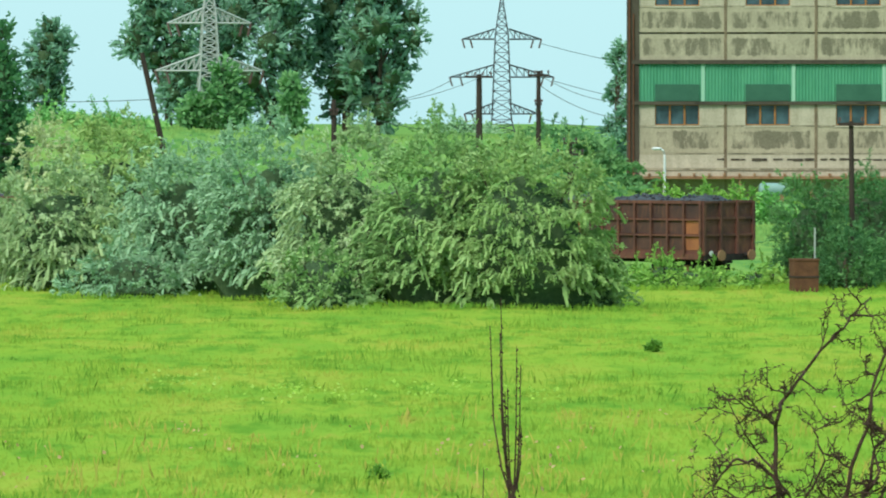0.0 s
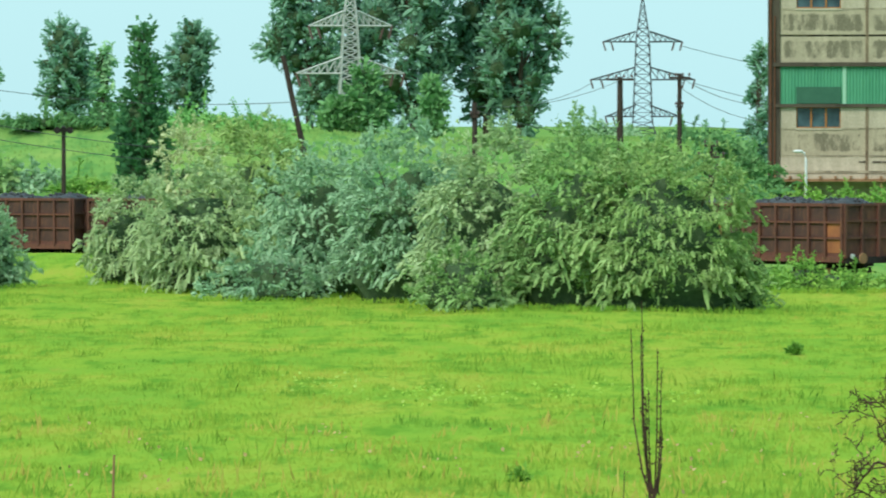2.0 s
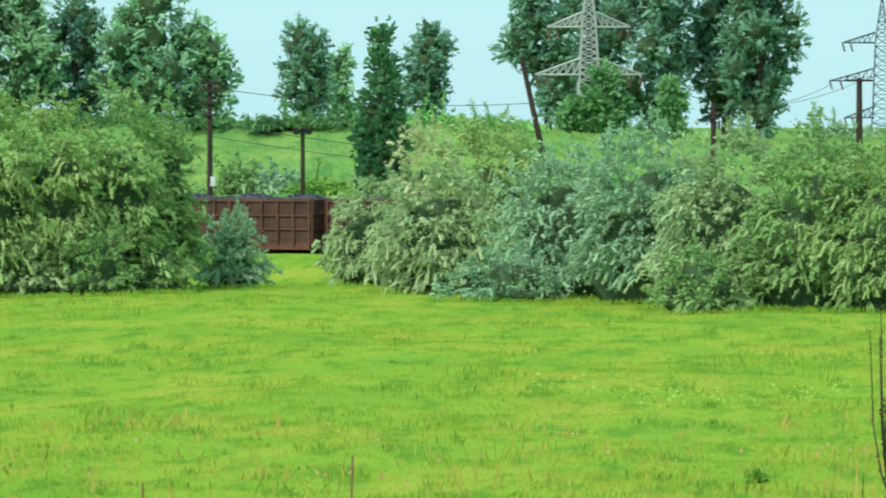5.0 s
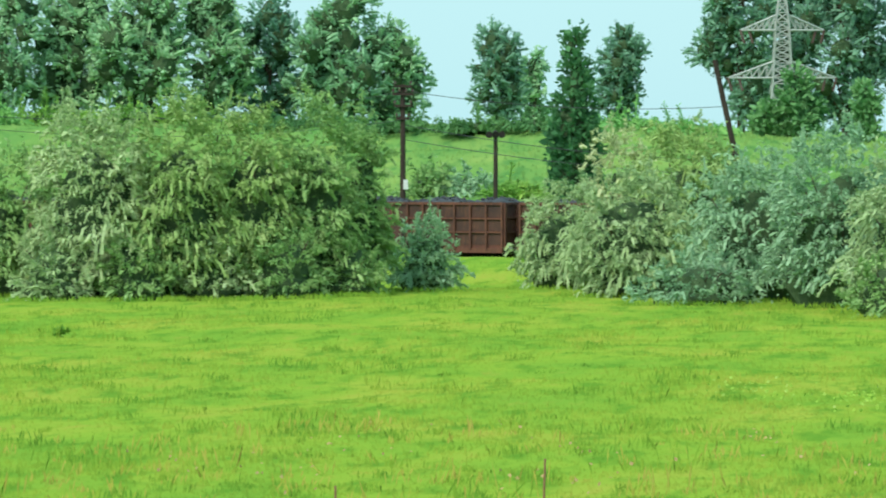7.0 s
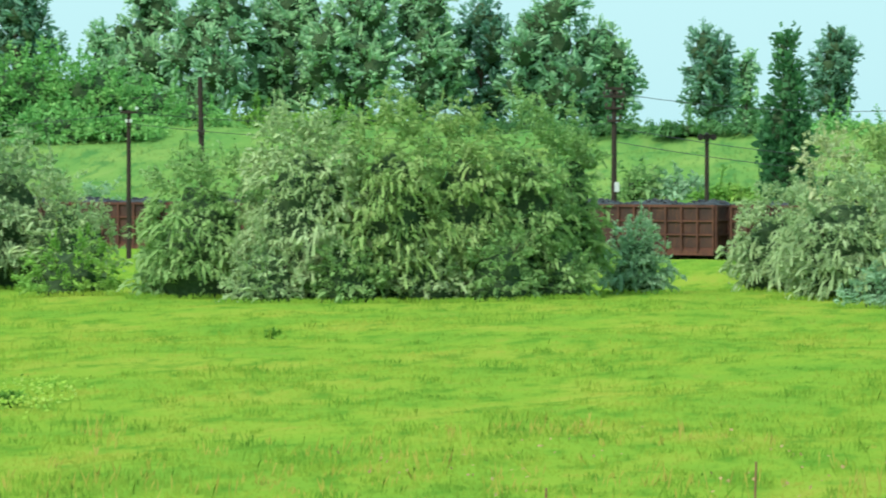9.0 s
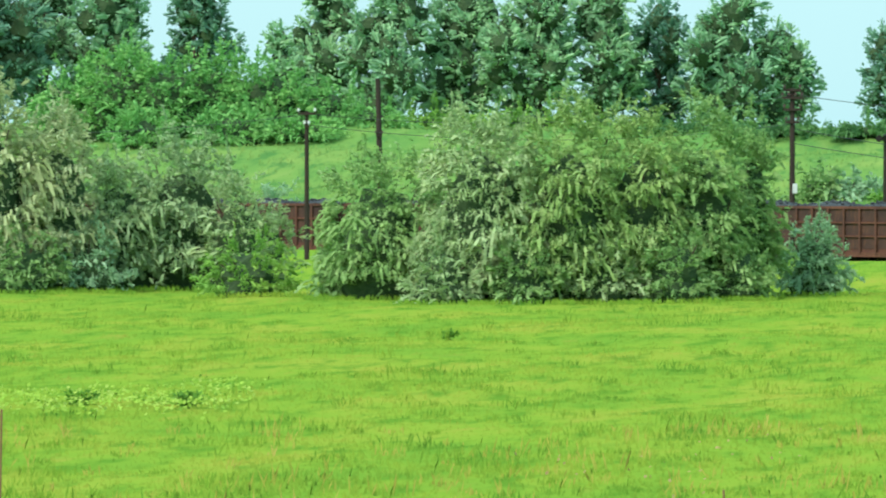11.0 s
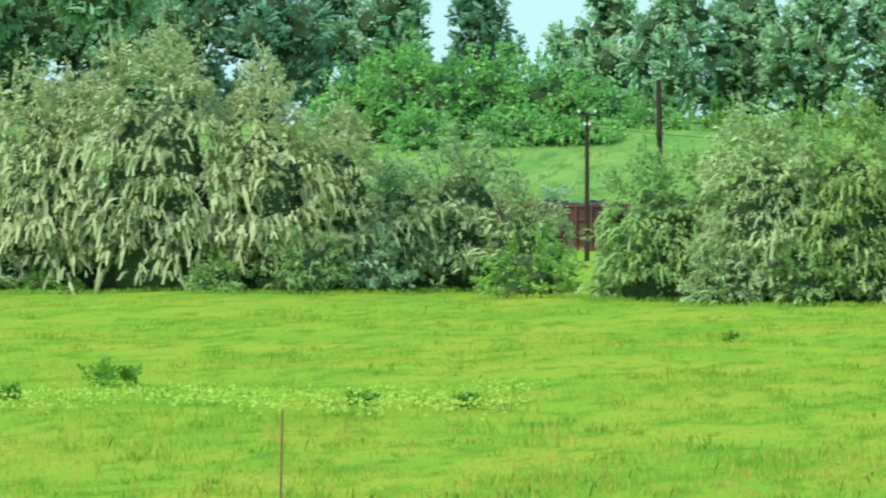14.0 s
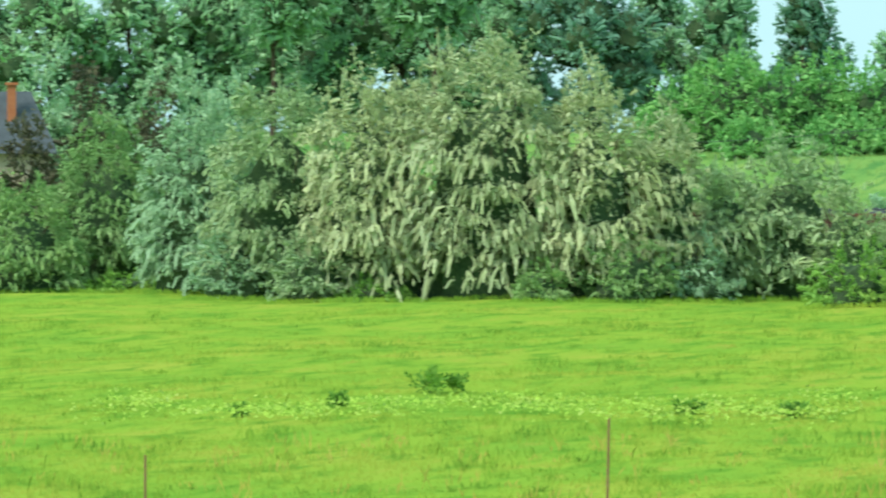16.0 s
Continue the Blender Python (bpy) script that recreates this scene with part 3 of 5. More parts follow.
grass_field("meadow_grass", 170000, 80, 238, 0.13, 0.03, BLADES, "dense bright green meadow grass with yellowish drifts", power=1.25)
grass_field("tall_grass", 6000, 82, 200, 0.32, 0.014, BLADES, "scattered taller grass stems in the meadow", power=1.3)


def tuft_field(name, count, blades, d0, d1, tall, spread, material, label, u0=-3850, u1=1050, power=1.0):
    """Rank tufts of taller blades, standing in loose drifts."""
    d, u = d0 + (d1 - d0) * rng.random(count) ** power, rng.uniform(u0, u1, count)
    big = rng.lognormal(0, 0.35, count)
    x = np.repeat(d * np.sin(u * UNIT), blades) + rng.normal(0, spread, count * blades) * np.repeat(big, blades)
    y = np.repeat(d * np.cos(u * UNIT), blades) + rng.normal(0, spread, count * blades) * np.repeat(big, blades)
    n = len(x)
    h = tall * rng.uniform(0.45, 1.2, n) * np.repeat(big, blades)
    base = np.stack([x, y, ground_z(x, y) - 0.02], 1)
    tip = base + np.stack([rng.normal(0, 0.28, n), rng.normal(0, 0.28, n), np.ones(n)], 1) * h[:, None]
    side = np.stack([rng.uniform(0.5, 1, n), rng.normal(0, 0.3, n), np.zeros(n)], 1) * 0.022
    mid = base * 0.45 + tip * 0.55 + np.array((0, 0, 0.06)) * h[:, None]
    ob = quads(name, np.stack([base - side * 0.6, mid + side, tip, mid - side], 1), material, normals=unit(np.array((0, -0.45, 1.0)) + rng.normal(0, 0.25, (n, 3))))
    return tagged(ob, label, "grass", kind="stuff")


tuft_field("grass_tufts", 650, 20, 92, 205, 0.22, 0.26, TUFT, "rank dark green tufts in the meadow", power=1.2)
tuft_field("straw_tufts", 330, 6, 91, 118, 0.30, 0.16, STRAW, "yellowed grass stems among the green", power=1.2)
grass_field("slope_grass", 32000, 262, 350, 0.3, 0.07, SLOPE_BLADES, "short bright grass on the slope behind the railway", tilt=0.5)


# ---- railway ----
def track_at(u):
    x, y = xy(u, float(track_d(u)))
    return Vector((x, y, float(track_z(u))))


TRACK = [track_at(u) for u in np.linspace(2400, -4400, 273)]
RUN = [0.0]
for p, q in zip(TRACK, TRACK[1:]):
    RUN.append(RUN[-1] + (q - p).length)


def on_track(s):
    k = int(np.clip(np.searchsorted(RUN, s) - 1, 0, len(TRACK) - 2))
    f = (s - RUN[k]) / (RUN[k + 1] - RUN[k])
    p = TRACK[k].lerp(TRACK[k + 1], f)
    way = (TRACK[min(k + 3, len(TRACK) - 1)] - TRACK[max(k - 2, 0)]).normalized()
    return p, way


def strip(name, profile, material, label, category):
    """A profile (offset, z) drawn along the railway."""
    verts, faces, n = [], [], len(profile)
    for k, p in enumerate(TRACK):
        way = (TRACK[min(k + 1, len(TRACK) - 1)] - TRACK[max(k - 1, 0)]).normalized()
        side = Vector((way.y, -way.x, 0)).normalized()
        verts += [p + side * o + Vector((0, 0, z)) for o, z in profile]
    for k in range(len(TRACK) - 1):
        for j in range(n - 1):
            faces.append((k * n + j, k * n + j + 1, (k + 1) * n + j + 1, (k + 1) * n + j))
    return tagged(raw(name, [tuple(v) for v in verts], faces, material), label, category, kind="structure")


strip("railway_bed", [(-3.2, -0.75), (-1.7, -0.17), (1.7, -0.17), (3.2, -0.75)], BALLAST, "brown stone ballast under the railway track", "railway bed")
for o in (-0.75, 0.75):
    strip("rail", [(o - 0.07, -0.16), (o - 0.035, -0.02), (o - 0.035, 0.0), (o + 0.035, 0.0), (o + 0.035, -0.02), (o + 0.07, -0.16)], RAIL, "steel rail on the ballast", "rail")

WL, WW, ZF, ZT = 11.0, 2.86, 1.08, 3.27   # body length and width, floor and top above the rails


def coal_wagon(rusty_ends):
    """An open four-axle coal wagon; x along the track, y towards the far side."""
    w = thing("coal_wagon", Matrix(), "rusty brown open wagon with orange-rusted end panels" if rusty_ends else "red-brown ribbed open railway wagon on the track", "wagon", "train of coal wagons")
    a, b = WL / 2, WW / 2
    bays = 11
    step = WL / bays
    for s in (-1, 1):
        side = part("side_wall", boxed(-a, a, s * b - 0.03, s * b + 0.03, ZF, ZT), PAINT, w)
        for k in range(bays):
            rusty = rusty_ends and (k in (0, bays - 1) or (s < 0 and k in (1, 3)))
            x0 = -a + k * step + 0.06
            for r in range(3):
                z0 = ZF + 0.12 + r * (ZT - ZF - 0.2) / 3
                m = PAINT_RUST if (rusty and r != 2) else PAINT_DARK
                part("panel", boxed(x0, x0 + step - 0.12, s * b + s * 0.034 - 0.008, s * b + s * 0.034 + 0.008, z0 + 0.05, z0 + (ZT - ZF - 0.2) / 3 - 0.04), m, side)
        for k in range(bays + 1):
            x = -a + k * step
            part("rib", boxed(x - 0.055, x + 0.055, s * b + s * 0.10 - 0.07, s * b + s * 0.10 + 0.07, ZF - 0.05, ZT - 0.06), PAINT, side)
        for z in (ZF + 0.78, ZF + 1.44):
            part("side_rail", boxed(-a, a, s * b + s * 0.085 - 0.05, s * b + s * 0.085 + 0.05, z - 0.04, z + 0.04), PAINT, side)
        part("top_rail", boxed(-a - 0.05, a + 0.05, s * b - 0.08, s * b + 0.12 if s > 0 else s * b + 0.08, ZT - 0.09, ZT + 0.04) if s > 0 else boxed(-a - 0.05, a + 0.05, s * b - 0.12, s * b + 0.08, ZT - 0.09, ZT + 0.04), PAINT, side)
        part("sole_bar", boxed(-a, a, s * b - 0.12, s * b + 0.10, ZF - 0.22, ZF + 0.02), PAINT, side)
        x = -1.2
        door = part("door", boxed(x - 0.5, x + 0.5, s * b + s * 0.13 - 0.02, s * b + s * 0.13 + 0.02, ZF + 0.05, ZF + 1.4), PAINT_DARK, side, "sooty side door")
        for xx in (x - 0.42, x + 0.42):
            part("hinge", boxed(xx - 0.04, xx + 0.04, s * b + s * 0.17 - 0.02, s * b + s * 0.17 + 0.02, ZF + 0.1, ZF + 1.35), IRON, door)
        part("data_plate", boxed(-a + 1.35, -a + 1.75, s * (b + 0.06) - 0.012, s * (b + 0.06) + 0.012, ZF + 0.30, ZF + 0.62), WHITE, side, "white data plate")
        for k in range(3):
            part("marking", boxed(-a + 0.25 + k * 0.2, -a + 0.36 + k * 0.2, s * (b + 0.055) - 0.008, s * (b + 0.055) + 0.008, ZF + 1.6, ZF + 1.78), WHITE, side, "faded white marking bar")
    for s in (-1, 1):
        end = part("end_wall", boxed(s * a - 0.03, s * a + 0.03, -b, b, ZF, ZT), PAINT, w)
        for y in (-b, -b / 3, b / 3, b):
            part("end_post", boxed(s * a + s * 0.09 - 0.07, s * a + s * 0.09 + 0.07, y - 0.06, y + 0.06, ZF - 0.05, ZT), PAINT, end)
        for z in (ZF + 0.8, ZF + 1.5, ZT - 0.02):
            part("end_rail", boxed(s * a + s * 0.075 - 0.05, s * a + s * 0.075 + 0.05, -b, b, z - 0.05, z + 0.05), PAINT, end)
        part("headstock", boxed(s * a - 0.1, s * a + 0.16, -b, b, ZF - 0.28, ZF), IRON, w)
        for y in (-0.87, 0.87):
            buf = part("buffer", tube(bmesh.new(), [(s * (a + 0.15), y, ZF - 0.05), (s * (a + 0.55), y, ZF - 0.05)], 0.09, 0.08, 10), IRON, w)
            part("buffer_plate", tube(bmesh.new(), [(s * (a + 0.55), y, ZF - 0.05), (s * (a + 0.6), y, ZF - 0.05)], 0.23, 0.22, 14), RUSTY, buf)
        part("tail_disc", tube(bmesh.new(), [(s * (a + 0.17), -1.1, ZF + 0.03), (s * (a + 0.2), -1.1, ZF + 0.03)], 0.11, 0.11, 12), WHITE, end, "white round end plate")
    part("floor", boxed(-a, a, -b, b, ZF - 0.1, ZF), IRON, w)
    part("centre_sill", boxed(-a, a, -0.3, 0.3, ZF - 0.4, ZF - 0.1), IRON, w)
    for bx in (-a + 2.2, a - 2.2):
        bog = part("bogie", boxed(bx - 1.3, bx + 1.3, -1.05, -0.9, 0.38, 0.62), IRON, w)
        part("side_frame", boxed(bx - 1.3, bx + 1.3, 0.9, 1.05, 0.38, 0.62), IRON, bog)
        part("bolster", boxed(bx - 0.25, bx + 0.25, -1.05, 1.05, 0.42, 0.75), IRON, bog)
        for wx in (bx - 0.9, bx + 0.9):
            ws = part("wheelset", tube(bmesh.new(), [(wx, -0.98, 0.46), (wx, 0.98, 0.46)], 0.08, 0.08, 8), IRON, w)
            for y in (-0.75, 0.75):
                part("wheel", tube(bmesh.new(), [(wx, y - 0.065, 0.46), (wx, y + 0.065, 0.46)], 0.46, 0.46, 20), IRON, ws)
                part("axle_box", boxed(wx - 0.14, wx + 0.14, y * 1.35 - 0.1, y * 1.35 + 0.1, 0.34, 0.6), RUSTY, ws)
    return w


def coal_heap():
    """Loose coal heaped in a wagon, with a skin of separate lumps."""
    nx, ny = 60, 18
    a, b = WL / 2 - 0.06, WW / 2 - 0.06
    vs = []
    for i in range(nx + 1):
        for j in range(ny + 1):
            x, y = -a + 2 * a * i / nx, -b + 2 * b * j / ny
            e = min(1, (a - abs(x)) / 0.9) * min(1, (b - abs(y)) / 0.8)
            vs.append((x, y, ZT - 0.16 + 0.36 * e * (0.75 + 0.3 * math.sin(x * 1.7 + 0.6)) + random.uniform(-0.03, 0.05)))
    fs = [(i * (ny + 1) + j, (i + 1) * (ny + 1) + j, (i + 1) * (ny + 1) + j + 1, i * (ny + 1) + j + 1) for i in range(nx) for j in range(ny)]
    ob = raw("coal_load", vs, fs, COAL)
    bm = bmesh.new()
    for _ in range(220):
        v = random.choice(vs)
        r = random.uniform(0.05, 0.11)
        g = bmesh.ops.create_icosphere(bm, subdivisions=1, radius=r)["verts"]
        for q in g:
            q.co = q.co * random.uniform(0.75, 1.2) + Vector((v[0] + random.uniform(-0.08, 0.08), v[1] * 0.97, v[2] + 0.02))
    tagged(part("lumpy_coal", bm, COAL, ob), kind="stuff")
    return tagged(ob, "black coal heaped in an open wagon", "coal", "coal loads")


last_wagon, wagon, load = coal_wagon(True), coal_wagon(False), coal_heap()
# arc length at which the last wagon ends, then one wagon after another to the left
END_U = 500
s_end = RUN[int(np.argmin([abs(math.atan2(p.x, p.y) / UNIT - END_U) for p in TRACK]))]
PITCH = 12.25
spots = []
for k in range(9):
    p, way = on_track(s_end + WL / 2 + k * PITCH)
    yaw = math.degrees(math.atan2(-way.y, -way.x))
    spots.append(pose(p.x, p.y, p.z, 0, -math.degrees(math.asin(-way.z)), yaw))
last_wagon.matrix_world, load.matrix_world, wagon.matrix_world = spots[0], spots[0], spots[1]
for m in spots[2:]:
    copy_thing(wagon, m)
for m in spots[1:]:
    copy_thing(load, m)


# ---- factory building ----
def factory():
    d = 340.0
    s = d * UNIT                       # metres per bearing unit
    x0, y0 = xy(326, d)
    z0 = float(ground_z(x0, y0)) - 1.2
    W, D, H = 36.0, 16.0, 26.0
    f = thing("factory_building", pose(x0, y0, 0, 0, 0, -3.0), "tall grimy concrete factory with a green sheet-metal band", "building")
    zv = lambda v: height(v, d)
    px = lambda u: (u - 326) * s
    bay = 159.5 * s
    part("core", boxed(0.4, W, 0.30, D, z0, H), CONCRETE, f)
    part("corner_column", boxed(-0.05, 0.78, -0.12, 0.8, z0, H), CONCRETE_DARK, f, "dark corner column")
    for k, (bx, top, r) in enumerate(((0.15, H, 0.07), (0.42, 14.0, 0.05))):
        part("downpipe", tube(bmesh.new(), [(bx, -0.2, z0), (bx, -0.2, top)], r, r, 8), RUSTY_DARK, f)
    rows_ = [(92, 132, CONCRETE_PALE), (64, 88, CONCRETE_PALE), (15, 61, CONCRETE), (-103, -149, CONCRETE), (-152, -196, CONCRETE), (-330, -372, CONCRETE), (-284, -327, CONCRETE_PALE)]
    for b in range(6):
        bx = px(340) + (b - 0) * bay
        for va, vb, m in rows_:
            lo, hi = sorted((zv(va), zv(vb)))
            part("wall_panel", boxed(bx + 0.025, bx + bay - 0.025, -0.03 - 0.02 * ((b + len(m.name)) % 2), 0.34, lo + 0.012, hi - 0.012), m, f)
        # brick and concrete round the windows
        for wl, wh in ((12, -24), (-199, -226)):
            lo, hi = zv(wl), zv(wh)
            wx0, wx1 = px(375) + b * bay, px(453) + b * bay
            part("pier", boxed(bx, wx0, 0.0, 0.34, lo, hi), CONCRETE_PALE, f)
            part("pier", boxed(wx1, bx + bay, 0.0, 0.34, lo, hi), CONCRETE_PALE, f)
            n = 6
            for r in range(n):
                zz = lo + (hi - lo) * r / n
                part("block_course", boxed(bx + 0.05, wx0 - 0.02, -0.018, 0.0, zz + 0.015, zz + (hi - lo) / n - 0.015), CONCRETE_PALE, f)
                part("block_course", boxed(wx1 + 0.02, bx + bay - 0.05, -0.018, 0.0, zz + 0.015, zz + (hi - lo) / n - 0.015), CONCRETE_PALE, f)
            win = part("window", boxed(wx0, wx1, 0.2, 0.24, lo, hi), GLASS, f, "dim three-light window")
            for k in range(4):
                xx = wx0 + (wx1 - wx0) * k / 3
                part("mullion", boxed(xx - 0.06, xx + 0.06, 0.08, 0.2, lo, hi), FRAME_WOOD, win)
            for zz in (lo, hi):
                part("window_bar", boxed(wx0, wx1, 0.09, 0.2, zz - 0.05, zz + 0.06), FRAME_WOOD, win)
            part("sill", boxed(wx0 - 0.1, wx1 + 0.1, -0.08, 0.1, lo - 0.14, lo - 0.05), CONCRETE_PALE, win)
        # rust-streaked strip over the joint between two bays
        part("joint_strip", boxed(bx - 0.11, bx + 0.09, -0.075, -0.03, z0 + 2, zv(-24)), JOINT, f)
        part("joint_strip", boxed(bx - 0.11, bx + 0.09, -0.075, -0.03, zv(-103), zv(-226)), JOINT, f)
        # green band of ribbed sheets
        lo, hi = zv(-30), zv(-96)
        ribs = 28
        vs, fs = [], []
        for k in range(ribs * 2 + 1):
            xx = bx + bay * k / (ribs * 2)
            yy = -0.06 if k % 2 else 0.0
            vs += [(xx, yy, lo), (xx, yy, hi)]
        for k in range(ribs * 2):
            fs.append((2 * k, 2 * k + 2, 2 * k + 3, 2 * k + 1))
        raw("ribbed_sheet", vs, fs, GREEN_SHEET, f, "faded green ribbed sheet")
        wx0, wx1 = px(375) + b * bay, px(453) + b * bay
        part("band_window", boxed(wx0, wx1, -0.13, -0.04, zv(-31), zv(-60)), GREEN_DIM, f, "dim green glazed strip")
        part("sheet_joint", boxed(bx + bay * 0.73, bx + bay * 0.77, -0.10, -0.02, lo, hi), GREEN_PALE, f, "pale translucent strip")
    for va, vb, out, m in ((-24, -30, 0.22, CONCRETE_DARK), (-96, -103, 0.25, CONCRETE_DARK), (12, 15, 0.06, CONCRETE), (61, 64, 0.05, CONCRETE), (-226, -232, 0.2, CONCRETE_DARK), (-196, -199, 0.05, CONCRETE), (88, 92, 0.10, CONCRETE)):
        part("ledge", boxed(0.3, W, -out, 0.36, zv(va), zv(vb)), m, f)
    part("upper_wall", boxed(0.3, W, 0.02, 0.36, zv(-232), zv(-284)), CONCRETE, f)
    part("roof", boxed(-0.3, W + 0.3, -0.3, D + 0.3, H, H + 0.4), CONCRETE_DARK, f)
    # broken plaster edge and the loading canopy at the foot
    random.seed(4)
    x = 6.0
    while x < W:
        wd = random.uniform(0.2, 0.7)
        part("plaster_scar", boxed(x, x + wd, -0.07, -0.04, zv(73.5) - random.uniform(0, 0.09), zv(72) + random.uniform(0, 0.07)), CONCRETE_DARK, f)
        x += wd + random.uniform(-0.1, 0.5)
    can = part("canopy", boxed(-2.6, 24.5, -3.0, 0.0, zv(106), zv(102)), RUSTY, f, "rusty sagging loading canopy")
    for k in range(28):
        part("canopy_rib", boxed(-2.6 + k * 1.0, -2.45 + k * 1.0, -3.05, 0, zv(102), zv(97)), RUSTY, can)
    for xx in (-2.4, 2.5, 7.5, 12.2, 18.0, 24.0):
        part("canopy_post", boxed(xx - 0.08, xx + 0.08, -2.9, -2.75, z0, zv(106)), RUSTY, can)
    return f


factory()


def street_lamp(u, d, top_v):
    x, y = xy(u, d)
    z, t = float(ground_z(x, y)), height(top_v, d)
    o = thing("street_lamp", pose(x, y, z), "white swan-neck lamp post before the factory", "street lamp")
    h = t - z
    part("post", tube(bmesh.new(), [(0, 0, -0.3), (0, 0, h * 0.6), (0, 0, h - 0.55), (-0.08, 0, h - 0.15), (-0.35, 0, h)], 0.09, 0.06, 8), WHITE, o)
    bm = bmesh.new()
    bmesh.ops.create_uvsphere(bm, u_segments=12, v_segments=8, radius=1, matrix=Matrix.Translation((-0.5, 0, h - 0.02)) @ Matrix.Diagonal((0.34, 0.16, 0.10, 1)))
    part("lamp_head", bm, WHITE, o)


street_lamp(392, 322, 53)


def storage_tank(u, d, v0, v1, wide):
    x, y = xy(u, d)
    r, L = (v1 - v0) * d * UNIT / 2, wide * d * UNIT
    z = float(ground_z(x, y))
    zc = height((v0 + v1) / 2, d)
    o = thing("storage_tank", pose(x, y, z, 0, 0, 0), "grey-green cylindrical tank on steel legs", "tank")
    pts = [(-L / 2 - r * 0.35, 0, zc - z), (-L / 2, 0, zc - z), (L / 2, 0, zc - z), (L / 2 + r * 0.35, 0, zc - z)]
    bm = tube(bmesh.new(), pts[1:3], r, r, 24)
    bmesh.ops.create_uvsphere(bm, u_segments=24, v_segments=10, radius=r, matrix=Matrix.Translation(pts[1]) @ Matrix.Diagonal((0.35, 0.98, 0.98, 1)))
    bmesh.ops.create_uvsphere(bm, u_segments=24, v_segments=10, radius=r, matrix=Matrix.Translation(pts[2]) @ Matrix.Diagonal((0.35, 0.98, 0.98, 1)))
    part("shell", bm, TANK, o)
    for k in (-0.3, 0.3):
        part("leg", boxed(k * L - 0.12, k * L + 0.12, -r * 0.7, r * 0.7, -0.2, zc - z - r * 0.7), RUSTY, o)


storage_tank(585, 305, 114, 138, 46)


# ---- lattice pylons ----
def lattice(bm, a, b, wa, wb, n, r=0.05, r_leg=0.09):
    """Four legs from a to b, square, narrowing, with crossed braces."""
    def ring(t):
        c, w = a.lerp(b, t), (wa + (wb - wa) * t) / 2
        return [c + Vector((sx * w, sy * w, 0)) for sx, sy in ((-1, -1), (1, -1), (1, 1), (-1, 1))]
    rs = [ring(k / n) for k in range(n + 1)]
    for p, q in zip(rs, rs[1:]):
        for k in range(4):
            tube(bm, [p[k], q[k]], r_leg, r_leg, 4)
            tube(bm, [p[k], q[(k + 1) % 4]], r, r, 3)
            tube(bm, [p[(k + 1) % 4], q[k]], r, r, 3)
            tube(bm, [q[k], q[(k + 1) % 4]], r, r, 3)
    return bm


def pylon(u, d, tip_v, arms, body, material, label, turn=0.0):
    """arms: (dip of the arm, half its span in bearing units, depth at the root)."""
    s = d * UNIT
    x, y = xy(u, d)
    z = float(ground_z(x, y)) - 0.5
    H = height(tip_v, d) - z
    o = thing("power_pylon", pose(x, y, z, 0, 0, turn), label, "pylon", "power line pylons")
    low = height(arms[-1][0] + 10, d) - z
    top = height(arms[0][0], d) - z
    wb = body * s
    part("tower_body", lattice(lattice(bmesh.new(), Vector((0, 0, 0)), Vector((0, 0, low)), wb * 2.0, wb * 1.15, 5, 0.04, 0.08), Vector((0, 0, low)), Vector((0, 0, top + 0.6)), wb * 1.15, wb * 0.75, 9, 0.035, 0.065), material, o)
    part("peak", lattice(bmesh.new(), Vector((0, 0, top + 0.6)), Vector((0, 0, H)), wb * 0.75, 0.1, 5, 0.04, 0.06), material, o)
    for v, half, deep in arms:
        za, L, dp = height(v, d) - z, half * s, deep * s
        for sg in (-1, 1):
            bm = bmesh.new()
            e = Vector((sg * L, 0, za))
            for sy in (-1, 1):
                b0, b1 = Vector((sg * wb * 0.45, sy * wb * 0.45, za)), Vector((sg * wb * 0.42, sy * wb * 0.42, za + dp))
                tube(bm, [b0, e], 0.075, 0.06, 4)
                tube(bm, [b1, e], 0.075, 0.06, 4)
                for k in range(1, 6):
                    p, q = b0.lerp(e, k / 6), b1.lerp(e, k / 6)
                    tube(bm, [p, q], 0.04, 0.04, 3)
                    tube(bm, [b1.lerp(e, (k - 1) / 6), p], 0.04, 0.04, 3)
            arm = part("cross_arm", bm, material, o)
            for at in (1.0, 0.8):
                part("insulator", tube(bmesh.new(), [(sg * L * at, 0, za), (sg * L * at - 0.25 * sg, -0.3, za - 0.9)], 0.09, 0.09, 6), CERAMIC, arm)
    return o


pylon(104, 520, -218, ((-140, 70, 18), (-73, 92, 22), (-8, 66, 20)), 30, DARK_STEEL, "dark steel lattice pylon beyond the slope")
pylon(-413, 352, -262, ((-168, 74, 26), (-84, 96, 30)), 30, STEEL, "pale grey steel lattice pylon among the poplars", 8)


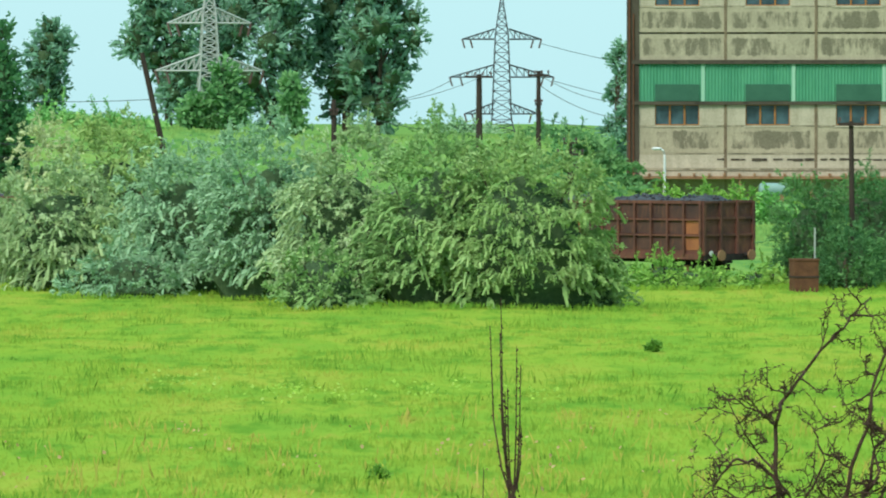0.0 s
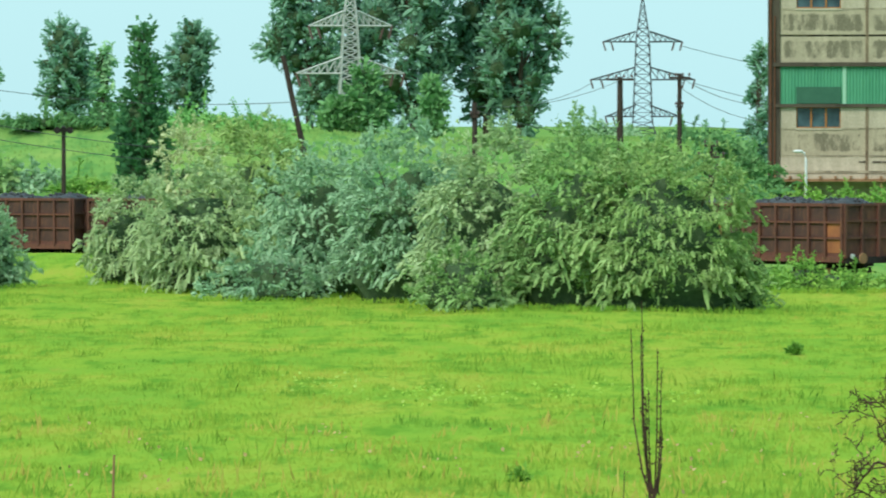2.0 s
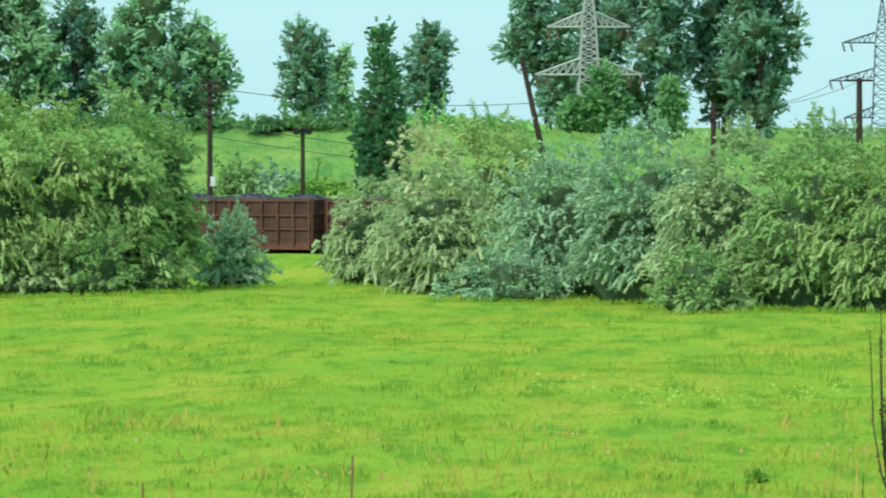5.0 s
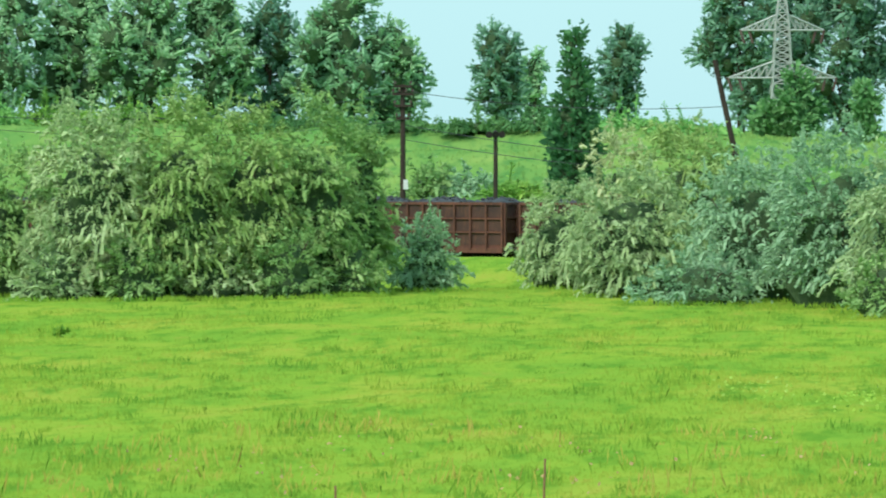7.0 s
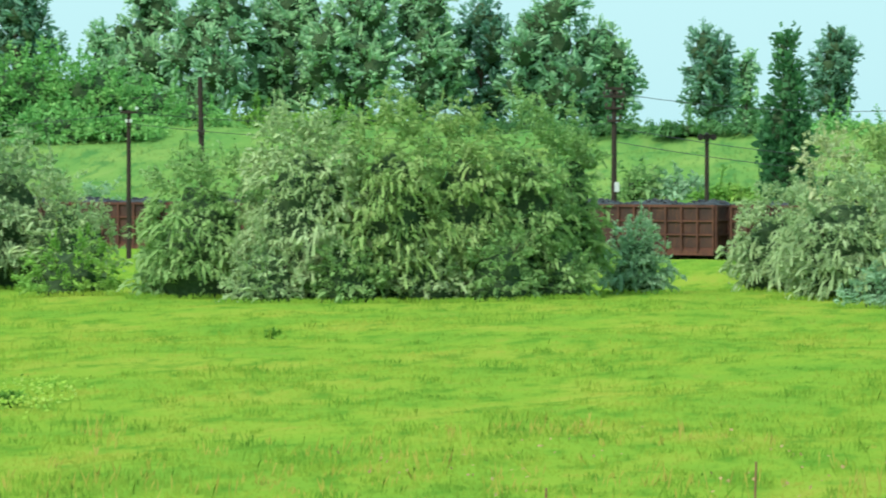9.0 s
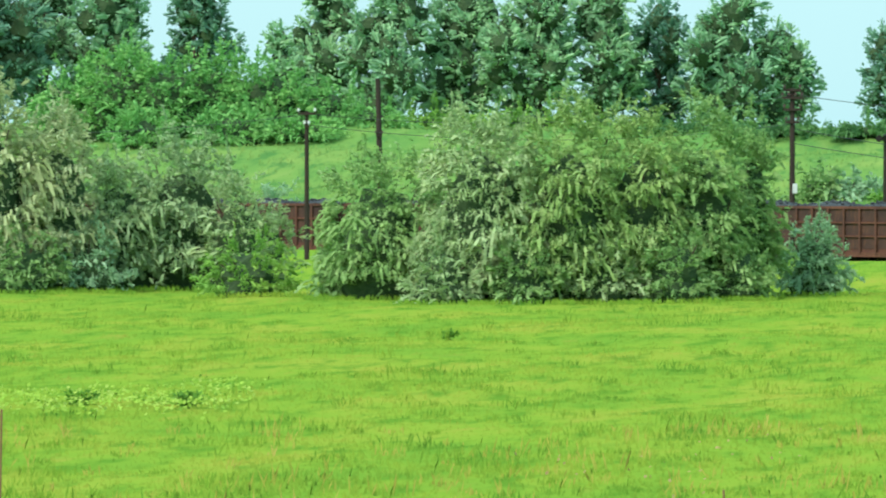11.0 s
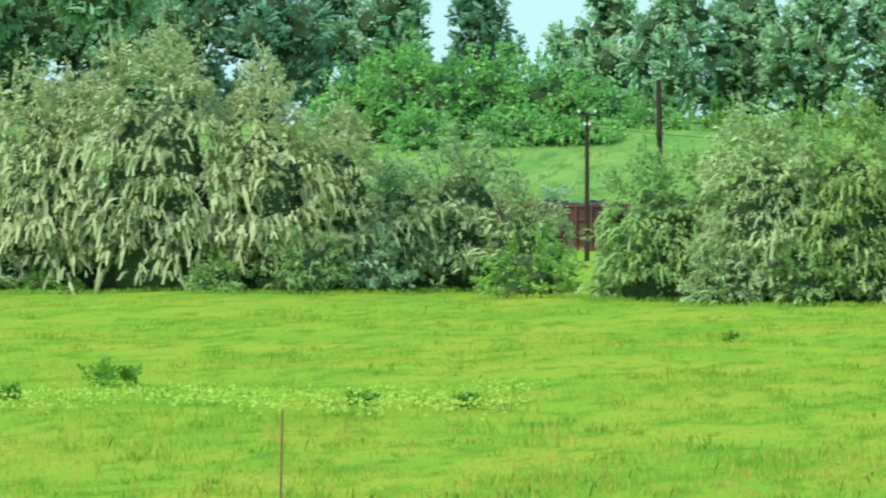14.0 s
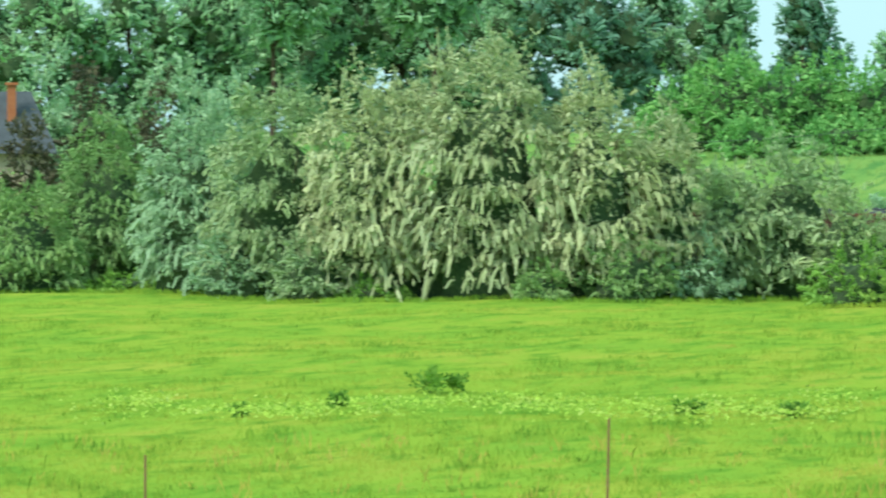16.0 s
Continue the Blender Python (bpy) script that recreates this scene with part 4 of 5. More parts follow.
# ---- wooden poles ----
def pole(u, d, top_v, r, label, arms=(), lean=(0.0, 0.0), name="utility_pole", cap=False, china=CERAMIC):
    """arms: (metres below the top, half length)."""
    x, y = xy(u, d)
    z = float(ground_z(x, y))
    h = height(top_v, d) - z
    o = thing(name, pose(x, y, z, 0, 0, -math.degrees(u * UNIT)), label, "utility pole", "poles along the railway")
    tx, ty = lean[0] * h, lean[1] * h
    part("shaft", tube(bmesh.new(), [(0, 0, -0.5), (tx * 0.5, ty * 0.5, h * 0.5), (tx, ty, h)], r * 1.15, r * 0.85, 10), POLE, o)
    for drop, half in arms:
        zz = h - drop
        f = zz / h
        arm = part("cross_arm", boxed(tx * f - half, tx * f + half, ty * f - r - 0.08, ty * f - r + 0.04, zz - 0.06, zz + 0.06), POLE, o)
        n = 4 if half > 0.5 else 2
        for k in range(n):
            xx = tx * f - half * 0.9 + 1.8 * half * k / (n - 1)
            bm = tube(bmesh.new(), [(xx, ty * f - r, zz + 0.05), (xx, ty * f - r, zz + 0.16)], 0.02, 0.02, 6)
            tube(bm, [(xx, ty * f - r, zz + 0.13), (xx, ty * f - r, zz + 0.20), (xx, ty * f - r, zz + 0.28)], 0.075, 0.05, 8)
            part("insulator", bm, china, arm)
    if cap:
        for k in range(3):
            part("spotlight", tube(bmesh.new(), [(tx - 0.35 + 0.35 * k, -0.1, h - 0.05 - 0.1 * (k != 1)), (tx - 0.35 + 0.35 * k, -0.42, h - 0.18)], 0.13, 0.19, 10), IRON, o)
        part("lamp_bracket", boxed(tx - 0.5, tx + 0.5, -0.12, 0.08, h - 0.22, h - 0.08), IRON, o)
    return o


pole(724, 202.5, 5, 0.115, "dark weathered wooden pole with a short cross-arm", ((0.12, 0.5),), (-0.012, 0))
pole(64, 290, -78, 0.19, "heavy dark wooden pole with a long cross-arm", ((0.15, 0.75),))
pole(169, 290, -84, 0.14, "dark wooden pole carrying rows of insulators", ((0.25, 0.62), (1.9, 0.2)))
pole(225, 262, 38, 0.14, "short dark wooden pole with three cross-arms", ((0.15, 0.35), (0.75, 0.7), (1.3, 0.4)))
pole(-462, 262, -116, 0.16, "reddish wooden pole leaning to one side", (), (-0.22, 0), "leaning_pole")
pole(-193, 250, -33, 0.15, "short wooden post overgrown with creeper", ((0.7, 0.2),))
many_arms = pole(-1083, 262, -73, 0.15, "wooden pole with many insulators beside the railway", ((0.1, 0.45), (0.5, 0.55), (1.1, 0.45), (1.75, 0.35)))
meter_z = height(104, 262) - float(ground_z(*xy(-1083, 262)))
part("junction_box", boxed(0.02, 0.26, -0.34, -0.14, meter_z - 0.25, meter_z + 0.25), WHITE, many_arms, "white junction box")
pole(-919, 275, 10, 0.13, "wooden pole topped with a cluster of spotlights", (), (0, 0), "floodlight_pole", cap=True)
pole(-1941, 255, -32, 0.12, "slim wooden pole with white insulators on its cross-arm", ((0.12, 0.45), (0.75, 0.12)), china=WHITE)
pole(-1809, 285, -90, 0.17, "plain reddish wooden pole on the slope", ((3.2, 0.18),), (-0.02, 0))


def wire(name, a, b, sag, r, label):
    a, b = Vector(a), Vector(b)
    pts = [a.lerp(b, k / 14) - Vector((0, 0, sag * 4 * (k / 14) * (1 - k / 14))) for k in range(15)]
    tagged(part(name, tube(bmesh.new(), pts, r, r, 5), WIRE), label, "cable", "overhead wires")


def up(u, d, v):
    return (*xy(u, d), height(v, d))


for a, b, sag, r in (((-1083, 262, -62), (-480, 262, -36), 0.5, 0.018), ((-1083, 262, -2), (-480, 262, 62), 0.4, 0.018), ((-1083, 262, 24), (-480, 262, 90), 0.3, 0.018),
                     ((-1941, 255, -28), (-1083, 262, -60), 0.9, 0.016), ((-1941, 255, -8), (-1083, 262, -10), 0.8, 0.016), ((-1941, 255, -26), (-3000, 250, -20), 0.9, 0.016),
                     ((-413 + 96, 352, -78), (104 - 92, 520, -66), 2.0, 0.03), ((104 + 92, 520, -66), (900, 560, -20), 2.5, 0.03), ((104 + 70, 520, -132), (900, 560, -90), 2.5, 0.03),
                     ((104 + 66, 520, 0), (900, 560, 30), 2.0, 0.03), ((169, 290, -78), (330, 338, -30), 0.5, 0.018), ((169, 290, -60), (330, 338, 0), 0.5, 0.018), ((225, 285, 52), (330, 338, 40), 0.4, 0.02),
                     ((64, 290, -72), (-193, 250, -26), 0.5, 0.016), ((-193, 250, -20), (64, 290, 30), 0.3, 0.02)):
    wire("overhead_wire", up(*a), up(*b), sag, r, "thin overhead wire between poles")


# ---- silver-leaved shrubs, from the factory end leftwards ----
for u, d, half, top, mat, lab, lean, droop in (
        (150, 187, 155, 30, OLIVE_GOLD, "broad silver-green shrub hung with drooping pale plumes", 0.0, 1.0),
        (-10, 189, 125, 14, OLIVE_GREEN, "tall grey-green shrub standing in the thicket", 0.1, 0.7),
        (-170, 192, 130, 22, OLIVE, "silvery shrub in the thicket beside the meadow", 0.0, 0.8),
        (-300, 198, 135, 14, OLIVE_BLUE, "blue-grey feathery shrub with upright shoots", 0.0, 0.6),
        (-455, 204, 125, 36, OLIVE_BLUE, "blue-grey shrub with hanging tips", 0.0, 0.8),
        (-575, 216, 115, -4, OLIVE_GOLD, "tall yellowish shrub rising above the thicket", 0.0, 0.9),
        (-680, 210, 105, 75, OLIVE, "silvery shrub with trailing pale twigs", 0.0, 1.0),
        (-690, 224, 70, 10, OLIVE_YELLOW, "yellow-tinged shrub at the back of the thicket", 0.0, 0.8),
        (-795, 218, 82, 100, OLIVE, "silver shrub at the edge of the gap", -0.1, 1.0),
        (-1042, 214, 64, 162, OLIVE_BLUE, "low rounded blue-grey shrub at the gap", 0.0, 0.6),
        (-1152, 211, 48, -22, OLIVE_GREEN, "upright grey-green shrub with a pointed top", 0.0, 0.7),
        (-1235, 209, 80, -40, OLIVE_GREEN, "tall dark grey-green shrub", 0.0, 0.7),
        (-1350, 208, 95, -40, OLIVE_GOLD, "tall silver-green shrub hung with pale plumes", 0.0, 1.0),
        (-1480, 207, 110, -46, OLIVE_GOLD, "tall dense silver shrub at the meadow's edge", 0.0, 1.0),
        (-1630, 207, 115, -42, OLIVE, "tall silver-green shrub with upright shoots", 0.0, 1.0),
        (-1808, 209, 108, 38, OLIVE_GREEN, "grey-green shrub with bare lower stems", -0.05, 0.9),
        (-1885, 211, 36, 170, OLIVE_GREEN, "low grey-green shrub spreading over the grass", 0.0, 0.7),
        (-2159, 224, 98, 8, OLIVE, "pale rounded silver-blue shrub", 0.0, 0.85),
        (-2275, 223, 80, 48, OLIVE, "pale silver shrub in a dip of the thicket", 0.0, 1.0),
        (-2385, 221, 88, -42, OLIVE_YELLOW, "tall silver shrub with hanging twigs", 0.0, 1.1),
        (-2510, 220, 112, -95, OLIVE_YELLOW, "tall cream-silver shrub hung with plumes", 0.0, 1.1),
        (-2700, 220, 150, -158, OLIVE_YELLOW, "very tall cream-silver shrub with long hanging plumes", 0.0, 1.2),
        (-2890, 221, 130, -120, OLIVE_YELLOW, "tall cream-silver shrub with drooping twigs", 0.0, 1.1),
        (-3060, 224, 120, -85, OLIVE, "silver shrub with upright shoots", 0.0, 0.9),
        (-3210, 228, 100, -50, OLIVE_BLUE, "blue-silver shrub at the thicket's end", 0.0, 0.9),
        (-3370, 236, 100, -30, OLIVE_GREEN, "grey-green shrub with a dark hollow inside", 0.0, 0.8),
        (-3520, 232, 100, 85, OLIVE_GREEN, "low grey-green shrub beside the meadow", 0.0, 0.8),
        (-3640, 240, 120, 20, OLIVE_GREEN, "grey-green shrub before the house", 0.0, 0.8)):
    olive_shrub(u, d, half, top, mat, lab, lean, 1.0, droop, bough=1.22 if -2950 < u < -2450 else 1.0, skirt=0.12 if -2950 < u < -2350 else 0.06)
for u, d, half, top, mat, lab in (
        (-2065, 222, 62, 75, OLIVE, "pale low shrub beside the railway"),
        (-2012, 226, 50, 128, OLIVE, "pale bush before the wagons"),
        (-2046, 212, 80, 190, FRESH, "small bright green rounded bush in the meadow"),
        (-215, 187, 85, 215, OLIVE_GREEN, "low leafy shrub at the foot of the thicket"),
        (-560, 199, 110, 225, OLIVE_BLUE, "low blue-grey shrub at the foot of the thicket"),
        (270, 188, 60, 225, OLIVE_GOLD, "low silver shrub at the thicket's corner"),
        (392, 203, 48, 243, FRESH, "weedy green bush beside the railway"),
        (480, 203, 40, 268, FRESH, "low weedy bush beside the railway"),
        (432, 205, 60, 258, FRESH, "low weedy bush beside the railway"),
        (560, 203, 55, 262, FRESH, "low weedy bush beside the railway"),
        (345, 205, 45, 262, FRESH, "low weedy bush beside the railway"),
        (-1700, 205, 75, 185, OLIVE, "low silver growth at the foot of the tall shrubs"),
        (-1560, 205, 75, 175, OLIVE_GREEN, "low leafy growth at the foot of the tall shrubs"),
        (-1420, 206, 70, 180, OLIVE, "low silver growth at the foot of the tall shrubs"),
        (-1290, 206, 70, 170, OLIVE_GREEN, "low leafy growth at the foot of the tall shrubs"),
        (-1180, 208, 60, 190, OLIVE_GREEN, "low leafy growth at the foot of the tall shrubs"),
        (-2330, 220, 70, 170, OLIVE_BLUE, "low silver growth at the foot of the tall shrubs"),
        (-2450, 218, 75, 165, OLIVE_GREEN, "low leafy growth at the foot of the tall shrubs"),
        (-2600, 217, 45, 215, OLIVE_GREEN, "low leafy growth at the foot of the tall shrubs"),
        (-3000, 220, 75, 175, OLIVE, "low silver growth at the foot of the tall shrubs"),
        (-3140, 223, 75, 160, OLIVE_BLUE, "low silver growth at the foot of the tall shrubs"),
        (-2900, 219, 70, 250, FRESH, "low green bush under the tall shrub"),
        (-3330, 231, 70, 240, FRESH, "yellow-green weeds under the shrubs")):
    olive_shrub(u, d, half, top, mat, lab, 0, 0.55, 0.4, "bush", "low bushes", 2)
for u, d, half, top, lab in ((655, 203, 72, 100, "feathery dark green shrub before the wagons"), (760, 205, 70, 90, "feathery green shrub beside the pole"), (720, 201, 60, 190, "green shrub beside the pole")):
    olive_shrub(u, d, half, top, FEATHER, lab, 0, 0.9, 0.1, "green_shrub", "green shrubs by the railway", 6, leaf=0.12, slim=0.32, thick=0.5)


def edge_grass():
    """Longer grass left standing along the foot of the shrubs."""
    at = []
    for x, y, w in SHRUB_ROOTS:
        n = int(150 * w)
        r = math.hypot(x, y)
        side, back = rng.uniform(-1.15, 1.15, n) * w, rng.normal(1.8, 0.5, n)
        at.append(np.stack([x + side * y / r - back * x / r, y - side * x / r - back * y / r], 1))
    at = np.concatenate(at)
    n = len(at)
    h = rng.uniform(0.1, 0.3, n)
    base = np.stack([at[:, 0], at[:, 1], ground_z(at[:, 0], at[:, 1]) - 0.02], 1)
    tip = base + np.stack([rng.normal(0, 0.25, n), rng.normal(0, 0.25, n), np.ones(n)], 1) * h[:, None]
    side = np.stack([rng.uniform(0.5, 1, n), rng.normal(0, 0.3, n), np.zeros(n)], 1) * 0.03
    mid = base * 0.5 + tip * 0.5
    ob = quads("edge_grass", np.stack([base - side * 0.6, mid + side, tip, mid - side], 1), TUFT, normals=unit(np.array((0, -0.6, 1.0)) + rng.normal(0, 0.25, (n, 3))))
    tagged(ob, "longer dark green grass along the foot of the shrubs", "grass", kind="stuff")


edge_grass()

# ---- trees along the crest ----
# most far-left trees take the paler leaf tone with haze in its colour
for u, d, half, top, mat, clear, lab in (
        (-485, 372, 75, -330, TREE_DARK, 0.10, "tall dark poplar with a spreading crown"),
        (-400, 380, 90, -380, TREE_DARK, 0.08, "tall dark poplar in a clump on the crest"),
        (-300, 375, 85, -360, TREE_DARK, 0.10, "tall dark poplar in a clump on the crest"),
        (-172, 378, 85, -340, TREE_DARK, 0.13, "tall dark poplar in a clump on the crest"),
        (-112, 372, 85, -300, TREE_DARK, 0.14, "tall dark poplar at the clump's edge"),
        (-700, 385, 56, -185, TREE_DARK, 0.10, "dark poplar with an open ragged crown"),
        (-850, 400, 34, -140, TREE_HAZY, 0.05, "slender pale tree behind the crest"),
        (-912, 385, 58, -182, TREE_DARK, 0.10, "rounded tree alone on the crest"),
        (-1110, 372, 66, -185, TREE_HAZY, 0.08, "broad grey-green tree at the row's end"),
        (-1190, 370, 80, -240, TREE_HAZY, 0.08, "tall grey-green tree in the row"),
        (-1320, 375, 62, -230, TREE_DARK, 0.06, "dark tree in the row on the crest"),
        (-1420, 372, 72, -260, TREE_HAZY, 0.06, "dark tree in the row on the crest"),
        (-1540, 370, 80, -290, TREE_HAZY, 0.06, "tall grey-green tree in the row"),
        (-1660, 374, 85, -300, TREE_HAZY, 0.06, "tall grey-green tree in the row"),
        (-1790, 370, 80, -290, TREE_HAZY, 0.06, "tall grey-green tree in the row"),
        (-1900, 374, 70, -260, TREE_HAZY, 0.06, "tall grey-green tree in the row"),
        (-1990, 395, 40, -190, TREE_HAZY, 0.06, "thin pale tree behind the row"),
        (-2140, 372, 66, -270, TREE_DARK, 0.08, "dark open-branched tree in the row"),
        (-2290, 374, 85, -300, TREE_HAZY, 0.06, "dark tree in the row on the crest"),
        (-2400, 380, 80, -300, TREE_HAZY, 0.06, "grey-green tree in the row"),
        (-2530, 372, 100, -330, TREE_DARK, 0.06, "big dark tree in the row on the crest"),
        (-2640, 378, 70, -330, TREE_HAZY, 0.06, "dark tree in the row on the crest"),
        (-2790, 368, 90, -340, TREE_HAZY, 0.62, "big dark tree with a bare reddish trunk"),
        (-2930, 374, 90, -330, TREE_HAZY, 0.06, "grey-green tree in the row"),
        (-2710, 398, 90, -300, TREE_HAZY, 0.06, "dark tree standing behind the row"),
        (-2850, 402, 90, -310, TREE_HAZY, 0.06, "dark tree standing behind the row"),
        (-3010, 398, 90, -300, TREE_HAZY, 0.06, "dark tree standing behind the row"),
        (-3130, 400, 90, -290, TREE_HAZY, 0.06, "dark tree standing behind the row"),
        (-3075, 368, 90, -330, TREE_HAZY, 0.62, "tree with a pale bare trunk"),
        (-3200, 374, 80, -320, TREE_HAZY, 0.06, "dark tree in the row on the crest"),
        (-3330, 372, 90, -320, TREE_HAZY, 0.06, "dark tree in the row on the crest"),
        (-3470, 370, 100, -320, TREE_HAZY, 0.06, "dark tree in the row on the crest"),
        (-3620, 372, 100, -320, TREE_HAZY, 0.06, "dark tree in the row on the crest"),
        (308, 470, 32, -150, TREE_DARK, 0.02, "pale slender tree beside the factory")):
    tree(u, d, half * (1.12 if u > -1100 else 1.3), top, 0, mat, lab, clear=clear)
tree(-779, 284, 58, -200, 90, CYPRESS, "dark narrow columnar poplar on the slope", "column_tree", 0.02, True, 14, 2.2, 0.28)
for u, d, half, top, lab in ((-385, 335, 52, -105, "bright green young tree on the slope"), (-440, 335, 40, -45, "low bright young tree on the slope"), (-262, 332, 34, -90, "slender bright green young tree")):
    tree(u, d, half, top, 0, YOUNG, lab, "young_tree", 0.02, False, 12, 1.6, 0.28, "young trees on the slope")

# ---- bushes on the slope and crest ----
for u, d, half, top, mat, lab in (
        (-1838, 347, 72, -46, SUMAC, "bright green sumac thicket on the crest"), (-1920, 348, 82, -88, SUMAC, "bright green sumac thicket on the crest"),
        (-2010, 347, 88, -122, SUMAC, "bright green sumac thicket on the crest"), (-2100, 348, 92, -140, SUMAC, "tall bright green sumac thicket"),
        (-2190, 347, 92, -138, SUMAC, "tall bright green sumac thicket"), (-2270, 348, 88, -146, SUMAC, "tall bright green sumac thicket"),
        (-2350, 350, 75, -112, SUMAC, "bright green sumac thicket on the crest"), (-2232, 340, 58, -36, SUMAC, "low sumac bush on the slope"), (-1950, 341, 70, -30, SUMAC, "low sumac bush on the slope"), (-2080, 341, 70, -40, SUMAC, "low sumac bush on the slope"),
        (-1700, 352, 90, -38, FRESH, "low green scrub on the crest"), (-1560, 352, 90, -42, FRESH, "low green scrub on the crest"), (-1400, 352, 90, -20, FRESH, "low green scrub on the crest"),
        (-1250, 332, 90, -2, FEATHER, "low dark scrub on the bank"), (-1100, 325, 70, 8, FEATHER, "low dark scrub on the bank"), (-955, 322, 75, 6, FEATHER, "low scrub on the bank"),
        (-835, 320, 60, 8, FEATHER, "low scrub on the bank"), (-690, 318, 60, 8, SUMAC, "low scrub on the bank"), (-570, 315, 60, 10, SUMAC, "low scrub on the bank"),
        (-1040, 290, 35, 65, OLIVE_GREEN, "small grey-green bush on the slope"), (-970, 290, 45, 78, OLIVE_BLUE, "small silvery bush on the slope"), (-880, 285, 40, 112, FRESH, "low green bush behind the wagons"),
        (35, 420, 60, 2, OLIVE_BLUE, "hazy bush beyond the crest"),
        (250, 275, 48, 86, YOUNG, "green bush behind the wagons"), (285, 264, 40, 128, YOUNG, "green bush behind the wagons"), (210, 282, 50, 74, YOUNG, "green bush behind the wagons"), (205, 300, 70, 56, YOUNG, "green bush behind the wagons"), (258, 300, 50, 66, YOUNG, "green bush behind the wagons"), (232, 330, 48, 36, YOUNG, "dense green bush beside the factory"), (312, 325, 36, 100, FEATHER, "green bush at the factory's corner"), (190, 330, 60, 48, FEATHER, "green bush behind the wagons"), (270, 300, 60, 92, FEATHER, "dense green bush behind the wagons"),
        (380, 318, 50, 120, FRESH, "green bush at the factory's foot"), (460, 318, 55, 121, FRESH, "green bush at the factory's foot"), (540, 318, 50, 126, FRESH, "green bush at the factory's foot"), (620, 318, 60, 136, FRESH, "green bush at the factory's foot"),
        (-1990, 288, 45, 98, OLIVE_BLUE, "small silvery bush behind the wagons"),
        (-3480, 262, 70, -145, OLIVE_BLUE, "tall blue-silver bush behind the house"), (-3250, 262, 110, -130, OLIVE_BLUE, "tall blue-silver bush at the back"), (-3150, 270, 70, -110, OLIVE_BLUE, "blue-silver bush at the back"),
        (-3495, 240, 60, -30, RUSSET, "dark russet bush before the house"), (585, 300, 40, 132, SUMAC, "green bush under the tank"),
        (-3395, 252, 62, -125, RUSSET, "dark russet bush beside the house"), (-3280, 256, 60, -80, RUSSET, "dark russet bush at the back")):
    olive_shrub(u, d, half, top, mat, lab, 0, 0.32, 0.4, "scrub_bush", "scrub on the slope", 0, 0.2, 1.6, 14)


# ---- house at the thicket's end ----
def house(u, d):
    x, y = xy(u, d)
    z = float(ground_z(x, y))
    o = thing("house", pose(x, y, z, 0, 0, 24), "small plastered house with a grey roof and brick chimney", "house")
    e, r = height(20, d) - z, height(-82, d) - z
    part("wall", boxed(-6, 2.0, -3, 3, -0.5, e), PLASTER, o)
    bm = bmesh.new()
    v = [bm.verts.new(p) for p in ((-6.4, -3.5, e - 0.2), (2.4, -3.5, e - 0.2), (2.4, 3.5, e - 0.2), (-6.4, 3.5, e - 0.2), (-4.5, 0, r), (1.2, 0, r))]
    for f in ((0, 1, 5, 4), (2, 3, 4, 5), (1, 2, 5), (3, 0, 4), (3, 2, 1, 0)):
        bm.faces.new([v[i] for i in f])
    part("roof", bm, SLATE, o)
    ch = part("chimney", boxed(0.0, 0.42, -1.7, -1.25, e, r + 0.3), BRICK_RED, o)
    part("chimney_cap", boxed(-0.1, 0.52, -1.8, -1.15, r + 0.3, r + 0.42), BRICK_RED, ch)


house(-3545, 250)


# ---- meadow weeds, flowers, dry stalks ----
def weed(u, d, w, h, material, label, name="weed"):
    n = int(8 + w * 20)
    x, y = xy(u, d)
    z = float(ground_z(x, y))
    o = thing(name, pose(x, y, z), label, "weed", "weeds in the meadow")
    root = np.stack([rng.normal(0, w * 0.3, n), rng.normal(0, w * 0.3, n), rng.uniform(0.02, 0.15, n)], 1)
    way = unit(np.stack([rng.normal(0, w, n), rng.normal(0, w, n), np.full(n, h)], 1))
    quads("foliage", sprays(root, way, rng.uniform(0.6, 1.1, n) * h, 0.05, np.full(n, 0.25), 26, 0.13, 0.5), material, o)
    part("stem", tube(bmesh.new(), [(0, 0, -0.1), (0.02, 0, h * 0.7)], 0.012, 0.006, 5), TWIG, o)


for u, d, w, h, lab in ((-2796, 140, 0.5, 0.95, "dark leafy weed standing alone in the meadow"), (-2752, 141, 0.2, 0.55, "dark weed in the meadow"), (-1690, 170, 0.14, 0.28, "small dark weed in the meadow"),
                        (-2150, 128, 0.3, 0.4, "dark low weed among pale flowers"), (-2960, 132, 0.3, 0.35, "dark low weed among pale flowers"), (-2340, 129, 0.3, 0.35, "dark low weed among pale flowers"),
                        (373, 151, 0.2, 0.3, "dark grass tuft in the meadow"),
                        (-110, 97, 0.16, 0.12, "broad-leaved weed in the meadow"),
                        (-3130, 128, 0.2, 0.25, "dark low weed in the meadow")):
    weed(u, d, w, h, WEED, lab)


def flower_patch(name, count, u0, u1, d0, d1, h, size, material, label, clusters=40):
    cu, cd = rng.uniform(u0, u1, clusters), rng.uniform(d0, d1, clusters)
    k = rng.integers(0, clusters, count)
    u, d = cu[k] + rng.normal(0, 40, count), cd[k] + rng.normal(0, 2.0, count)
    x, y = d * np.sin(u * UNIT), d * np.cos(u * UNIT)
    p = np.stack([x, y, ground_z(x, y) + h * rng.uniform(0.6, 1.15, count)], 1)
    ob = quads(name, leaves(p, np.tile((0.3, 0.1, 0.5), (count, 1)) + rng.normal(0, 0.5, (count, 3)), size, 0.8, np.tile((0.0, -0.5, 0.9), (count, 1))), material)
    tagged(ob, label, "flowers", kind="stuff")


